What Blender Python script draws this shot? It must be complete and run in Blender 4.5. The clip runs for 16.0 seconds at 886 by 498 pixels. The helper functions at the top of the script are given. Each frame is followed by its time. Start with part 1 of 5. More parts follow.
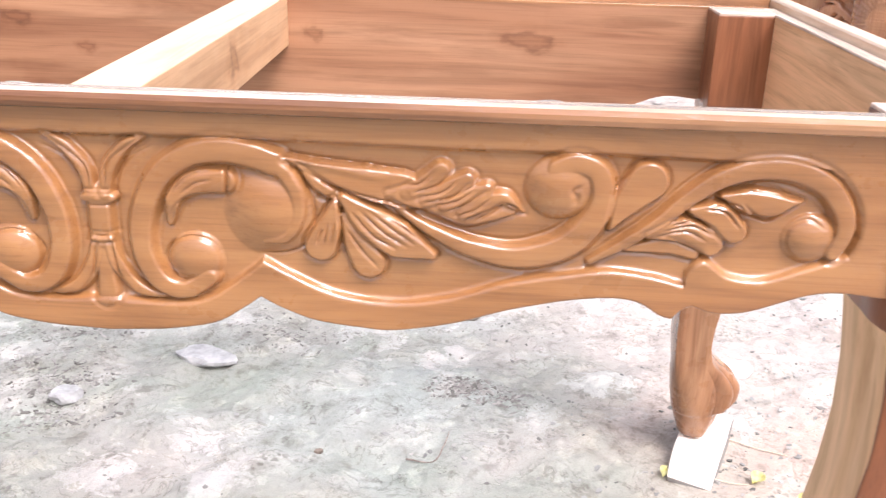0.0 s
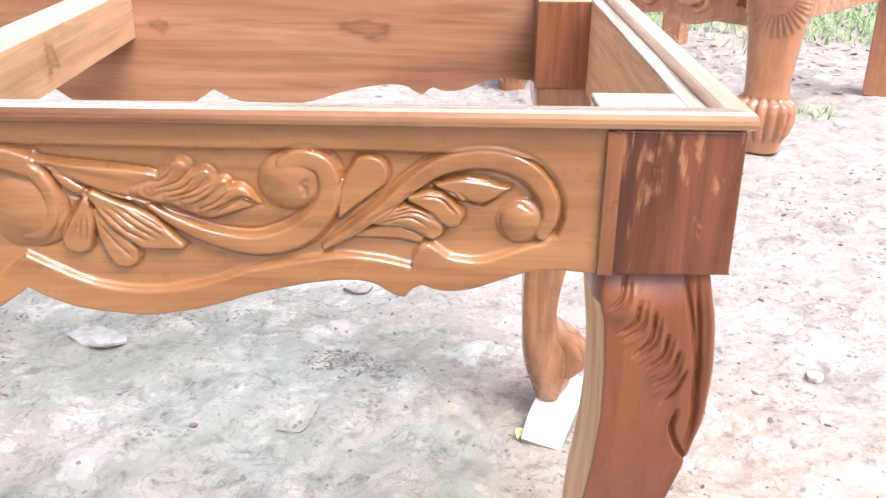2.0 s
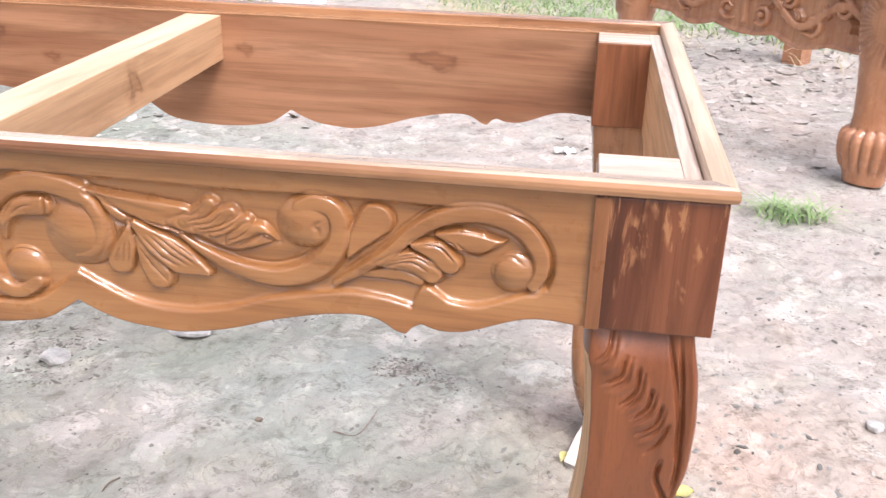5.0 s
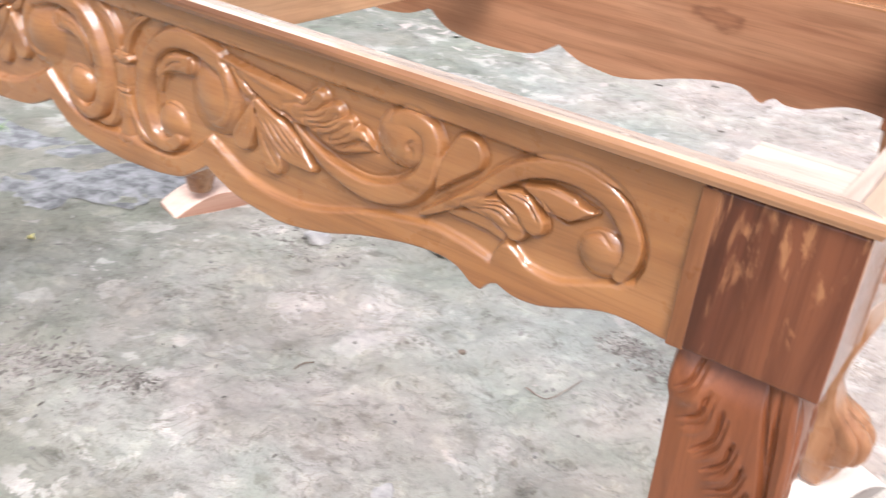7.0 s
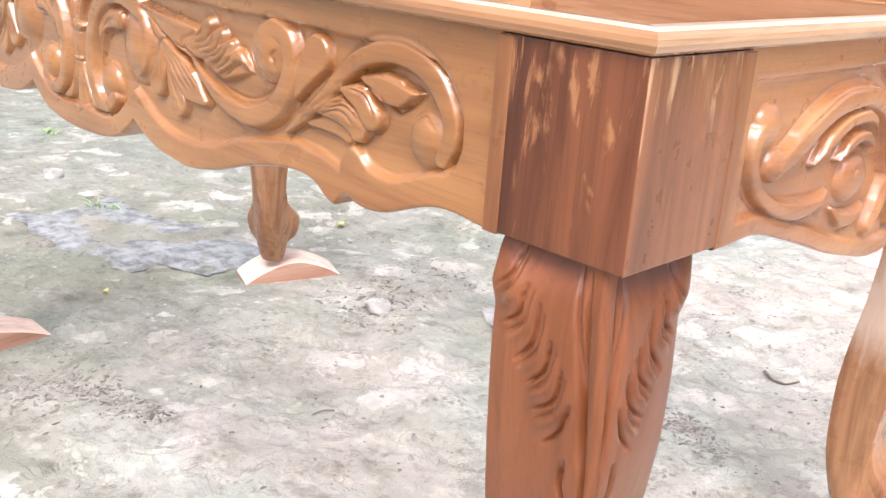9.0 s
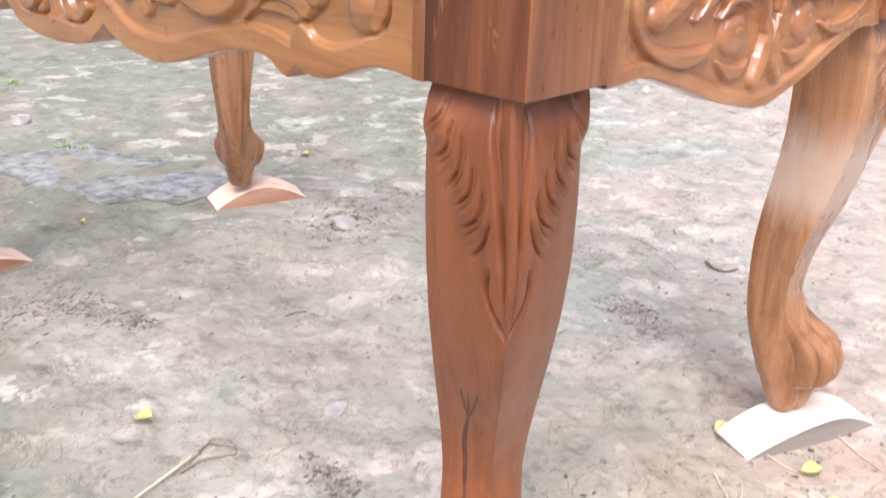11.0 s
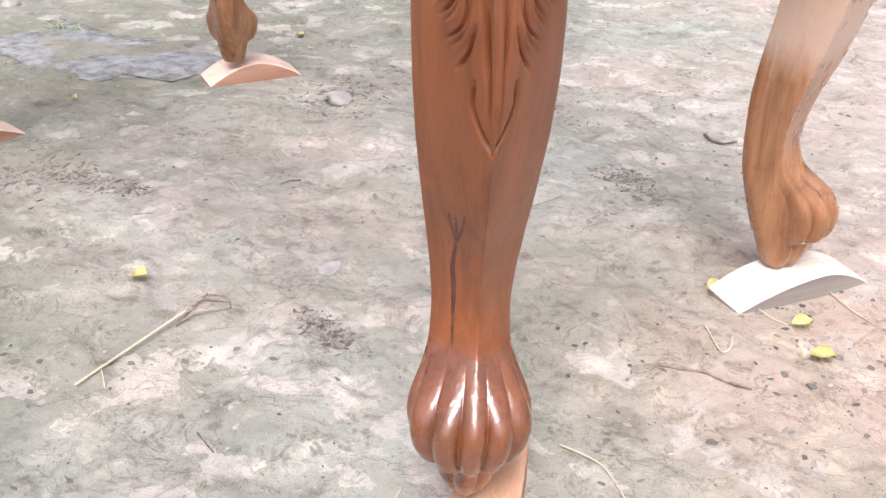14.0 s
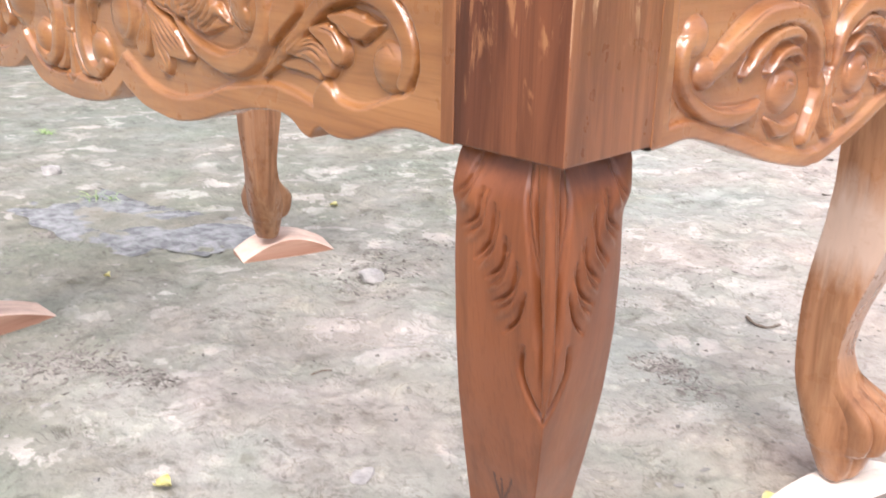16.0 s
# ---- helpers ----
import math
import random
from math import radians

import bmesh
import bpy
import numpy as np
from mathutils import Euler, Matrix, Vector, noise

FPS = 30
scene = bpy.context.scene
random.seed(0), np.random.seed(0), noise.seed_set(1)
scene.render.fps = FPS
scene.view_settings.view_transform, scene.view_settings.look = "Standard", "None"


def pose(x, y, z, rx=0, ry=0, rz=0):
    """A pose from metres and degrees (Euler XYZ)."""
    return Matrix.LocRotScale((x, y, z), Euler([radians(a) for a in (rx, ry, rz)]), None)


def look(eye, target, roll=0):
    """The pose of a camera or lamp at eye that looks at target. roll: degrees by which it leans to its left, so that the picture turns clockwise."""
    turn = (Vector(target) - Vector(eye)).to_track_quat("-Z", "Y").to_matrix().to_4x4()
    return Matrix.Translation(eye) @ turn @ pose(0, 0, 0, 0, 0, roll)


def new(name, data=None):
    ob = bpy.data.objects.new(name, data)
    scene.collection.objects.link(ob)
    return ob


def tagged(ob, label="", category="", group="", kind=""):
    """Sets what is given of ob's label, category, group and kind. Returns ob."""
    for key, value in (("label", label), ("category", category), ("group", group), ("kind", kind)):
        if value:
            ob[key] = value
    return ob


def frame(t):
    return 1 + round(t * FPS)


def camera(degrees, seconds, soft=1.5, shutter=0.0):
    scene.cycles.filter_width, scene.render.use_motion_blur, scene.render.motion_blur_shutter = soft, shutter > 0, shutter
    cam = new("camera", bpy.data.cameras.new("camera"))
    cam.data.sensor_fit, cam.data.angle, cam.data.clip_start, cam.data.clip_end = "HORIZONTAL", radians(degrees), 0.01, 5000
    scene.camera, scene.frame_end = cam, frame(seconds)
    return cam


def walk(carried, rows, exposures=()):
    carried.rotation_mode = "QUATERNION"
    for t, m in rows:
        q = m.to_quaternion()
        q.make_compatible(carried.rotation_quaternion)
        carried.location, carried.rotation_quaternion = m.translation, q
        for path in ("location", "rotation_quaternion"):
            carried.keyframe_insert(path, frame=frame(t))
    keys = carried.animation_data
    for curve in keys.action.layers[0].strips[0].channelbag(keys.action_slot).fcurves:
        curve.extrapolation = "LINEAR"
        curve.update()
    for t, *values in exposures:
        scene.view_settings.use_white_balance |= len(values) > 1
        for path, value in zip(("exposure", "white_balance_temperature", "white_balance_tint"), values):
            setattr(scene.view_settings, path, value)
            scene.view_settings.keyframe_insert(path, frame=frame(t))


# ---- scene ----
cam = camera(49.38, 16.0, soft=1.35, shutter=0.4)
# seconds, x, y, z, yaw, pitch, lean
PATH = [
    (0, -0.4407, -0.6950, 0.9160, 1.65, -21.34, 1.68),
    (0.5, -0.3779, -0.7166, 0.9323, 1.53, -21.73, 1.85),
    (1, -0.3260, -0.7257, 0.9429, 0.99, -22.35, 2.04),
    (1.5, -0.2862, -0.7339, 0.9599, 1.15, -22.36, 1.04),
    (2, -0.2453, -0.7508, 0.9594, -0.03, -23.14, 0.73),
    (2.5, -0.2227, -0.7538, 0.9708, 0.18, -23.12, 1.52),
    (3, -0.1776, -0.7589, 0.9672, 1.90, -23.63, 0.88),
    (3.5, -0.1472, -0.7516, 0.9688, 4.03, -22.25, 0.47),
    (3.7, -0.1461, -0.7629, 0.9589, 2.98, -22.68, 0.60),
    (5.8, -0.0976, -0.7856, 1.0638, 12.23, -23.70, 3.70),
    (6, -0.0640, -0.7564, 1.0668, 13.52, -23.59, 4.46),
    (6.2, -0.0370, -0.7330, 1.0840, 17.51, -24.17, 4.00),
    (6.5, -0.0096, -0.6951, 1.0397, 22.94, -23.54, 5.08),
    (6.8, 0.0430, -0.6330, 0.9870, 28.81, -26.78, 5.80),
    (7, 0.0671, -0.6040, 0.9905, 32.29, -27.65, 6.56),
    (7.2, 0.0850, -0.5760, 0.9960, 37.23, -27.50, 6.40),
    (7.4, 0.1330, -0.5380, 0.9950, 42.23, -26.61, 5.60),
    (7.5, 0.1796, -0.5343, 0.9979, 47.55, -27.20, 4.25),
    (7.6, 0.2100, -0.5010, 0.9690, 49.29, -26.16, 6.10),
    (7.8, 0.2603, -0.4449, 0.9131, 51.09, -27.85, 8.21),
    (8, 0.2513, -0.4096, 0.8523, 47.68, -29.25, 8.04),
    (8.2, 0.2574, -0.4155, 0.8128, 47.16, -21.72, 6.49),
    (10.3, 0.3691, -0.4924, 0.8026, 43.71, -18.36, 2.81),
    (10.5, 0.3822, -0.5013, 0.7884, 42.16, -19.53, 3.56),
    (11, 0.4146, -0.5246, 0.7730, 42.96, -21.84, 1.85),
    (11.5, 0.4351, -0.5384, 0.7467, 42.60, -25.89, 1.87),
    (12, 0.4433, -0.5394, 0.7320, 40.90, -26.48, 2.01),
    (12.5, 0.4542, -0.5475, 0.7171, 42.39, -27.84, 0.38),
    (13, 0.4570, -0.5513, 0.7143, 42.79, -27.71, 0.53),
    (13.5, 0.4451, -0.5382, 0.7096, 42.91, -26.50, 1.32),
    (14, 0.4414, -0.5311, 0.7015, 42.91, -27.24, 1.81),
    (14.5, 0.4314, -0.5271, 0.7079, 42.69, -25.93, 2.37),
    (15, 0.4176, -0.5180, 0.7262, 42.33, -23.62, 3.18),
    (15.5, 0.3897, -0.5049, 0.7541, 42.57, -21.46, 2.73),
    (16, 0.3741, -0.4839, 0.7737, 44.91, -19.27, 1.11),
]

walk(cam, [(t, pose(x, y, z, 0, 0, yaw) @ pose(0, 0, 0, 90 + pitch) @ pose(0, 0, 0, 0, 0, lean)) for t, x, y, z, yaw, pitch, lean in PATH],
     exposures=[(0, 1.46, 6000, 17), (3.7, 1.25, 6050, 17), (6, 1.10, 6130, 17), (7, 1.14, 6130, 16), (7.6, 1.04, 6130, 16), (8.2, 1.37, 6230, 16), (10.3, 1.44, 6250, 18), (11, 1.13, 6300, 19), (12.5, 1.02, 6350, 19), (15, 1.06, 6350, 19), (16, 1.18, 6300, 18)])

# ---- light: bright overcast sky ----
world = bpy.data.worlds.new("sky")
scene.world = world
world.use_nodes = True
nt = world.node_tree
sky = nt.nodes.new("ShaderNodeTexSky")
sky.sky_type = 'NISHITA'
sky.sun_disc = False
sky.sun_elevation, sky.sun_rotation = radians(58), radians(142)
sky.dust_density, sky.air_density, sky.ozone_density = 7.0, 1.2, 1.5
bg = nt.nodes["Background"]
bg.inputs["Strength"].default_value = 0.11
cloud = nt.nodes.new("ShaderNodeHueSaturation")
cloud.inputs["Saturation"].default_value = 0.35
nt.links.new(sky.outputs["Color"], cloud.inputs["Color"])
nt.links.new(cloud.outputs["Color"], bg.inputs["Color"])
lamp = bpy.data.lights.new("sun", 'SUN')
lamp.energy, lamp.angle, lamp.color = 1.0, radians(30), (1.0, 0.98, 0.96)
sun = new("sun", lamp)
sun.matrix_world = look((2.3, -2.95, 6.0), (0, 0, 0))

# ---- materials ----


def nodes_of(name):
    m = bpy.data.materials.new(name)
    m.use_nodes = True
    t = m.node_tree
    return m, t, t.nodes["Principled BSDF"], t.nodes, t.links


def mapped(t, scale, rot=(0, 0, 0), loc=(0, 0, 0)):
    tc = t.nodes.new("ShaderNodeTexCoord")
    mp = t.nodes.new("ShaderNodeMapping")
    mp.inputs["Scale"].default_value = scale
    mp.inputs["Rotation"].default_value = [radians(a) for a in rot]
    mp.inputs["Location"].default_value = loc
    t.links.new(tc.outputs["Object"], mp.inputs["Vector"])
    return mp.outputs["Vector"]


def noise_tex(t, vec, scale, detail=4.0, rough=0.55, distort=0.0):
    n = t.nodes.new("ShaderNodeTexNoise")
    n.inputs["Scale"].default_value, n.inputs["Detail"].default_value = scale, detail
    n.inputs["Roughness"].default_value, n.inputs["Distortion"].default_value = rough, distort
    t.links.new(vec, n.inputs["Vector"])
    return n.outputs["Fac"]


def ramp(t, fac, stops):
    r = t.nodes.new("ShaderNodeValToRGB")
    els = r.color_ramp.elements
    els[0].position, els[0].color = stops[0][0], (*stops[0][1], 1)
    els[1].position, els[1].color = stops[-1][0], (*stops[-1][1], 1)
    for p, c in stops[1:-1]:
        e = els.new(p)
        e.color = (*c, 1)
    t.links.new(fac, r.inputs["Fac"])
    return r.outputs["Color"]


def mix(t, fac, a, b, mode='MIX'):
    n = t.nodes.new("ShaderNodeMix")
    n.data_type, n.blend_type = 'RGBA', mode
    for sock, v in ((n.inputs[0], fac), (n.inputs[6], a), (n.inputs[7], b)):
        if isinstance(v, (int, float)):
            sock.default_value = v
        elif isinstance(v, tuple):
            sock.default_value = (*v, 1)
        else:
            t.links.new(v, sock)
    return n.outputs[2]


def bump(t, height, strength, distance, bsdf, under=None):
    b = t.nodes.new("ShaderNodeBump")
    b.inputs["Strength"].default_value, b.inputs["Distance"].default_value = strength, distance
    t.links.new(height, b.inputs["Height"])
    if under is not None:
        t.links.new(under, b.inputs["Normal"])
    t.links.new(b.outputs["Normal"], bsdf.inputs["Normal"])
    return b.outputs["Normal"]


def wood(name, pale, mid, dark, axis, gloss=0.22, coat=0.5, knots=0.0, streak=None, seed=0.0, coat_rough=0.06, eyes=(), grain=0.85, coat_ior=1.5, sheen_band=None):
    """Teak: long grain along the axis (0, 1 or 2), pores, broad colour drift, varnish."""
    m, t, bsdf, nodes, links = nodes_of(name)
    s = [1.0, 1.0, 1.0]
    s[axis] = 0.08
    long = mapped(t, s, loc=(seed, seed * 1.7, seed * 0.6))
    f = [1.0, 1.0, 1.0]
    f[axis] = 0.02
    fine = mapped(t, f, loc=(seed, seed, seed))
    broad = noise_tex(t, long, 9.0, 3.0, 0.5, 1.2)
    rings = noise_tex(t, long, 42.0, 5.0, 0.6, 0.8)
    pores = noise_tex(t, fine, 420.0, 3.0, 0.6)
    col = ramp(t, broad, [(0.3, dark), (0.5, mid), (0.72, pale)])
    lines = ramp(t, rings, [(0.35, (0.55, 0.5, 0.45)), (0.55, (1, 1, 1)), (0.8, (1.12, 1.1, 1.05))])
    col = mix(t, grain, col, lines, 'MULTIPLY')
    por = ramp(t, pores, [(0.3, (0.72, 0.68, 0.62)), (0.5, (1, 1, 1))])
    col = mix(t, 0.5, col, por, 'MULTIPLY')
    if knots:
        blot = noise_tex(t, mapped(t, (1, 1, 1), loc=(seed + 3, seed, 1)), 5.0, 3.0, 0.6, 0.6)
        kcol = ramp(t, blot, [(0.55, (1, 1, 1)), (0.72, (0.62, 0.5, 0.42))])
        col = mix(t, knots, col, kcol, 'MULTIPLY')
    if streak:
        sv = [75.0, 75.0, 75.0]
        sv[axis] = 13.0
        st = noise_tex(t, mapped(t, sv, loc=(seed, 2, seed)), 1.0, 6.0, 0.62, 1.2)
        fac = ramp(t, st, [(0.52, (0, 0, 0)), (0.6, (0.9, 0.9, 0.9))])
        # runs of thin stain: thick near the top, in uneven groups
        group = noise_tex(t, mapped(t, (1, 1, 0.35), loc=(seed, 1, 6)), 26.0, 3.0, 0.6, 0.5)
        sep = t.nodes.new("ShaderNodeSeparateXYZ")
        links.new(mapped(t, (1, 1, 1)), sep.inputs["Vector"])
        high = t.nodes.new("ShaderNodeMapRange")
        high.inputs["From Min"].default_value, high.inputs["From Max"].default_value = 0.63, 0.74
        high.inputs["To Min"].default_value, high.inputs["To Max"].default_value = -0.16, 0.09
        links.new(sep.outputs["Z"], high.inputs["Value"])
        tot = t.nodes.new("ShaderNodeMath")
        links.new(high.outputs["Result"], tot.inputs[0])
        links.new(group, tot.inputs[1])
        fac = mix(t, 1.0, fac, ramp(t, tot.outputs["Value"], [(0.47, (0, 0, 0)), (0.56, (1, 1, 1))]), 'MULTIPLY')
        col = mix(t, fac, col, streak)
    for place, size, squash in eyes:
        # a knot: dark heart, swirled rings
        tc = t.nodes.new("ShaderNodeTexCoord")
        mp = t.nodes.new("ShaderNodeMapping")
        mp.vector_type = 'TEXTURE'
        mp.inputs["Location"].default_value = place
        mp.inputs["Scale"].default_value = squash
        links.new(tc.outputs["Object"], mp.inputs["Vector"])
        warp = t.nodes.new("ShaderNodeTexNoise")
        warp.inputs["Scale"].default_value, warp.inputs["Detail"].default_value = 1.4 / size, 4.0
        links.new(mp.outputs["Vector"], warp.inputs["Vector"])
        ln = t.nodes.new("ShaderNodeVectorMath")
        ln.operation = 'LENGTH'
        links.new(mp.outputs["Vector"], ln.inputs[0])
        wob = t.nodes.new("ShaderNodeMath")
        wob.operation = 'MULTIPLY_ADD'
        links.new(warp.outputs["Fac"], wob.inputs[0])
        wob.inputs[1].default_value = size * 1.5
        links.new(ln.outputs["Value"], wob.inputs[2])
        k = ramp(t, wob.outputs["Value"], [(0.0, (0.6, 0.5, 0.42)), (size * 0.95, (0.72, 0.62, 0.54)), (size * 1.15, (0.34, 0.25, 0.2)), (size * 1.35, (0.88, 0.83, 0.78)), (size * 1.7, (1, 1, 1))])
        col = mix(t, 0.65, col, k, 'MULTIPLY')
    if sheen_band:
        # sky sheen on the varnish, painted in as a ragged pale band across the grain
        mid, reach, tone = sheen_band
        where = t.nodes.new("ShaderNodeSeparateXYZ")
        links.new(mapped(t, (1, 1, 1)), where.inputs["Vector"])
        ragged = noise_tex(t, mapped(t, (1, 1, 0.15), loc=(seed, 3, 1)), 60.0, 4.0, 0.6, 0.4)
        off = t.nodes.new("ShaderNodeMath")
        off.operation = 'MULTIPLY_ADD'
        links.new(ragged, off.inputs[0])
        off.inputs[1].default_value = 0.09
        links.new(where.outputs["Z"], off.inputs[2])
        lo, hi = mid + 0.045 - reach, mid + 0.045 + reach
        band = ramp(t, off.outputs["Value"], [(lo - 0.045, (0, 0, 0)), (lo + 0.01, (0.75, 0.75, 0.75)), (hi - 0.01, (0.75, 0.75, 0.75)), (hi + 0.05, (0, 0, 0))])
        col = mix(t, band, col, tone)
    links.new(col, bsdf.inputs["Base Color"])
    wear = noise_tex(t, mapped(t, (1, 1, 1), loc=(seed, 5, 2)), 30.0, 4.0, 0.6)
    rr = t.nodes.new("ShaderNodeMapRange")
    rr.inputs["To Min"].default_value, rr.inputs["To Max"].default_value = max(gloss - 0.08, 0.04), gloss + 0.16
    links.new(wear, rr.inputs["Value"])
    links.new(rr.outputs["Result"], bsdf.inputs["Roughness"])
    bsdf.inputs["Coat Weight"].default_value = coat
    bsdf.inputs["Specular IOR Level"].default_value = 0.2 if coat >= 0.6 else 0.4 if coat > 0 else 0.15
    bsdf.inputs["Coat Roughness"].default_value = coat_rough
    bsdf.inputs["Coat IOR"].default_value = coat_ior
    n1 = bump(t, pores, 0.12, 0.0006, bsdf)
    n2 = bump(t, wear, 0.2, 0.002, bsdf, n1)
    if coat >= 0.6:
        # brush marks in the varnish
        bs = [1.0, 1.0, 1.0]
        bs[axis] = 0.4
        marks = noise_tex(t, mapped(t, bs, loc=(seed, 4, 9)), 110.0, 4.0, 0.6, 0.3)
        ripple = t.nodes.new("ShaderNodeBump")
        ripple.inputs["Strength"].default_value, ripple.inputs["Distance"].default_value = 0.5, 0.0026
        links.new(marks, ripple.inputs["Height"])
        links.new(n2, ripple.inputs["Normal"])
        links.new(ripple.outputs["Normal"], bsdf.inputs["Coat Normal"])
    return m


PALE, MID, DARK = (0.395, 0.187, 0.069), (0.33, 0.141, 0.046), (0.245, 0.093, 0.029)
apron_wood = wood("varnished teak, long grain", PALE, MID, DARK, 0, gloss=0.26, coat=1.0, coat_rough=0.025, grain=0.6, coat_ior=1.64, knots=0.25)
end_wood = wood("varnished teak, end apron", (0.49, 0.245, 0.10), (0.41, 0.175, 0.068), (0.31, 0.12, 0.044), 1, gloss=0.26, coat=1.0, seed=2.0, coat_rough=0.03, grain=0.6, coat_ior=1.66, knots=0.25)
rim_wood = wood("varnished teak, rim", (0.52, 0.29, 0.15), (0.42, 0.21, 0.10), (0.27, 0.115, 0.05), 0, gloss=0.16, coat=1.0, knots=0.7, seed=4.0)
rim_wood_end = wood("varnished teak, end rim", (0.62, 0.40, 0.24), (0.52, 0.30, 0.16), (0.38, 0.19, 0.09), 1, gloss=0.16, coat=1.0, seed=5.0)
inner_wood = wood("bare teak, inside", (0.47, 0.25, 0.138), (0.38, 0.183, 0.094), (0.26, 0.112, 0.054), 0, gloss=0.45, coat=0.1, knots=0.5, seed=7.0, grain=0.6, eyes=(((-0.365, 0.728, 0.688), 0.040, (1.7, 1, 0.75)), ((-0.680, 0.728, 0.690), 0.022, (1.1, 1, 0.9)), ((-1.12, 0.728, 0.70), 0.028, (1.4, 1, 0.7)), ((-1.02, 0.728, 0.66), 0.018, (1.4, 1, 0.8))))
end_bare = wood("bare pale teak, end apron inside", (0.86, 0.53, 0.30), (0.79, 0.45, 0.24), (0.63, 0.325, 0.16), 1, gloss=0.75, coat=0.0, seed=8.0, grain=0.5)
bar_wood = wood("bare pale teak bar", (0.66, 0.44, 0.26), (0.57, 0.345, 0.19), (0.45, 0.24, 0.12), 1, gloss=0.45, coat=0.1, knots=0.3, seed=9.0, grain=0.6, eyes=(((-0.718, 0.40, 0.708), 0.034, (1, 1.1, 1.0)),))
bar_top_lit = wood("cream teak bar top, light from above painted in", (0.80, 0.63, 0.43), (0.72, 0.53, 0.34), (0.58, 0.39, 0.23), 1, gloss=0.4, coat=0.2, seed=10.0, grain=0.5)
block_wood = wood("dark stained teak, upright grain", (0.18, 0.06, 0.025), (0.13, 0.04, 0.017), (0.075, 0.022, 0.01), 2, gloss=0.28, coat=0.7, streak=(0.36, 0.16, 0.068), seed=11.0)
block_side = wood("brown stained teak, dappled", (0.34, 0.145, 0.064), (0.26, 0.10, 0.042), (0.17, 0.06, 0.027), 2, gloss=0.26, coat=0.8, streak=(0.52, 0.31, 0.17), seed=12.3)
block_plain = wood("brown teak, upright grain", (0.33, 0.13, 0.055), (0.25, 0.09, 0.037), (0.17, 0.055, 0.024), 2, gloss=0.4, coat=0.2, seed=13.0)
leg_dark = wood("dark varnished teak leg", (0.285, 0.100, 0.037), (0.232, 0.075, 0.027), (0.15, 0.045, 0.016), 2, gloss=0.30, coat=0.25, seed=15.0, coat_rough=0.03, grain=0.55, coat_ior=1.55)
foot_wet = wood("wet varnished teak foot", (0.27, 0.095, 0.034), (0.21, 0.067, 0.022), (0.12, 0.036, 0.012), 2, gloss=0.24, coat=1.0, seed=15.0, coat_rough=0.015, grain=0.75, coat_ior=1.8)
leg_bare = wood("bare pale teak, leg side", (0.85, 0.60, 0.39), (0.78, 0.52, 0.315), (0.66, 0.40, 0.22), 2, gloss=0.75, coat=0.0, seed=16.0, grain=0.45)
leg_brown = wood("brown varnished teak leg", (0.46, 0.25, 0.132), (0.37, 0.18, 0.088), (0.25, 0.107, 0.049), 2, gloss=0.25, coat=0.6, seed=17.0, coat_rough=0.03)
# the pale band is reflected sky put into the colour
leg_sheen = wood("brown varnished teak leg, sky sheen painted in", (0.46, 0.25, 0.132), (0.37, 0.18, 0.088), (0.25, 0.107, 0.049), 2, gloss=0.25, coat=0.6, seed=17.0, coat_rough=0.03, sheen_band=(0.41, 0.035, (0.52, 0.40, 0.32)))
offcut_wood = wood("pale sawn offcut", (0.86, 0.79, 0.71), (0.80, 0.72, 0.63), (0.70, 0.58, 0.47), 1, gloss=0.7, coat=0.0, seed=19.0, grain=0.4)
offcut_stained = wood("varnish-stained sawn offcut", (0.66, 0.42, 0.28), (0.50, 0.28, 0.17), (0.30, 0.145, 0.08), 1, gloss=0.5, coat=0.2, seed=33.0, grain=0.4)
offcut_shaded_side = wood("grey sawn side, shade painted in", (0.33, 0.305, 0.28), (0.28, 0.255, 0.23), (0.21, 0.19, 0.17), 1, gloss=0.8, coat=0.0, seed=29.0, grain=0.4)
shaded_side_pink = wood("pinkish sawn side, shade painted in", (0.52, 0.33, 0.24), (0.45, 0.26, 0.185), (0.36, 0.19, 0.13), 1, gloss=0.8, coat=0.0, seed=31.0, grain=0.4)
offcut_pink = wood("pinkish sawn offcut", (0.86, 0.71, 0.61), (0.80, 0.62, 0.51), (0.68, 0.48, 0.38), 1, gloss=0.7, coat=0.0, seed=23.0, grain=0.4)
ledge_wood = wood("bare pale teak ledge", (0.80, 0.65, 0.52), (0.72, 0.55, 0.43), (0.58, 0.40, 0.29), 0, gloss=0.35, coat=0.5, seed=25.0)
ledge_wood_end = wood("bare pale teak, end ledge", (0.80, 0.65, 0.52), (0.72, 0.55, 0.43), (0.58, 0.40, 0.29), 1, gloss=0.35, coat=0.5, seed=26.0)
strip_wood = wood("brown sapwood strip", (0.36, 0.165, 0.07), (0.30, 0.125, 0.05), (0.22, 0.085, 0.032), 2, gloss=0.26, coat=0.8, seed=14.0, grain=0.5)
# rim tops: pale wood made paler still by painted sky glare
rim_glare = wood("pale teak rim top, sky glare painted in", (0.74, 0.60, 0.47), (0.66, 0.51, 0.38), (0.50, 0.35, 0.24), 0, gloss=0.2, coat=1.0, seed=27.0)
rim_glare_end = wood("pale teak end rim top, sky glare painted in", (0.77, 0.59, 0.42), (0.69, 0.50, 0.34), (0.55, 0.37, 0.23), 1, gloss=0.35, coat=0.4, seed=28.0, grain=0.6)
second_wood = wood("orange varnished teak", (0.52, 0.26, 0.13), (0.44, 0.20, 0.098), (0.34, 0.14, 0.065), 2, gloss=0.22, coat=1.0, seed=21.0, grain=0.35)


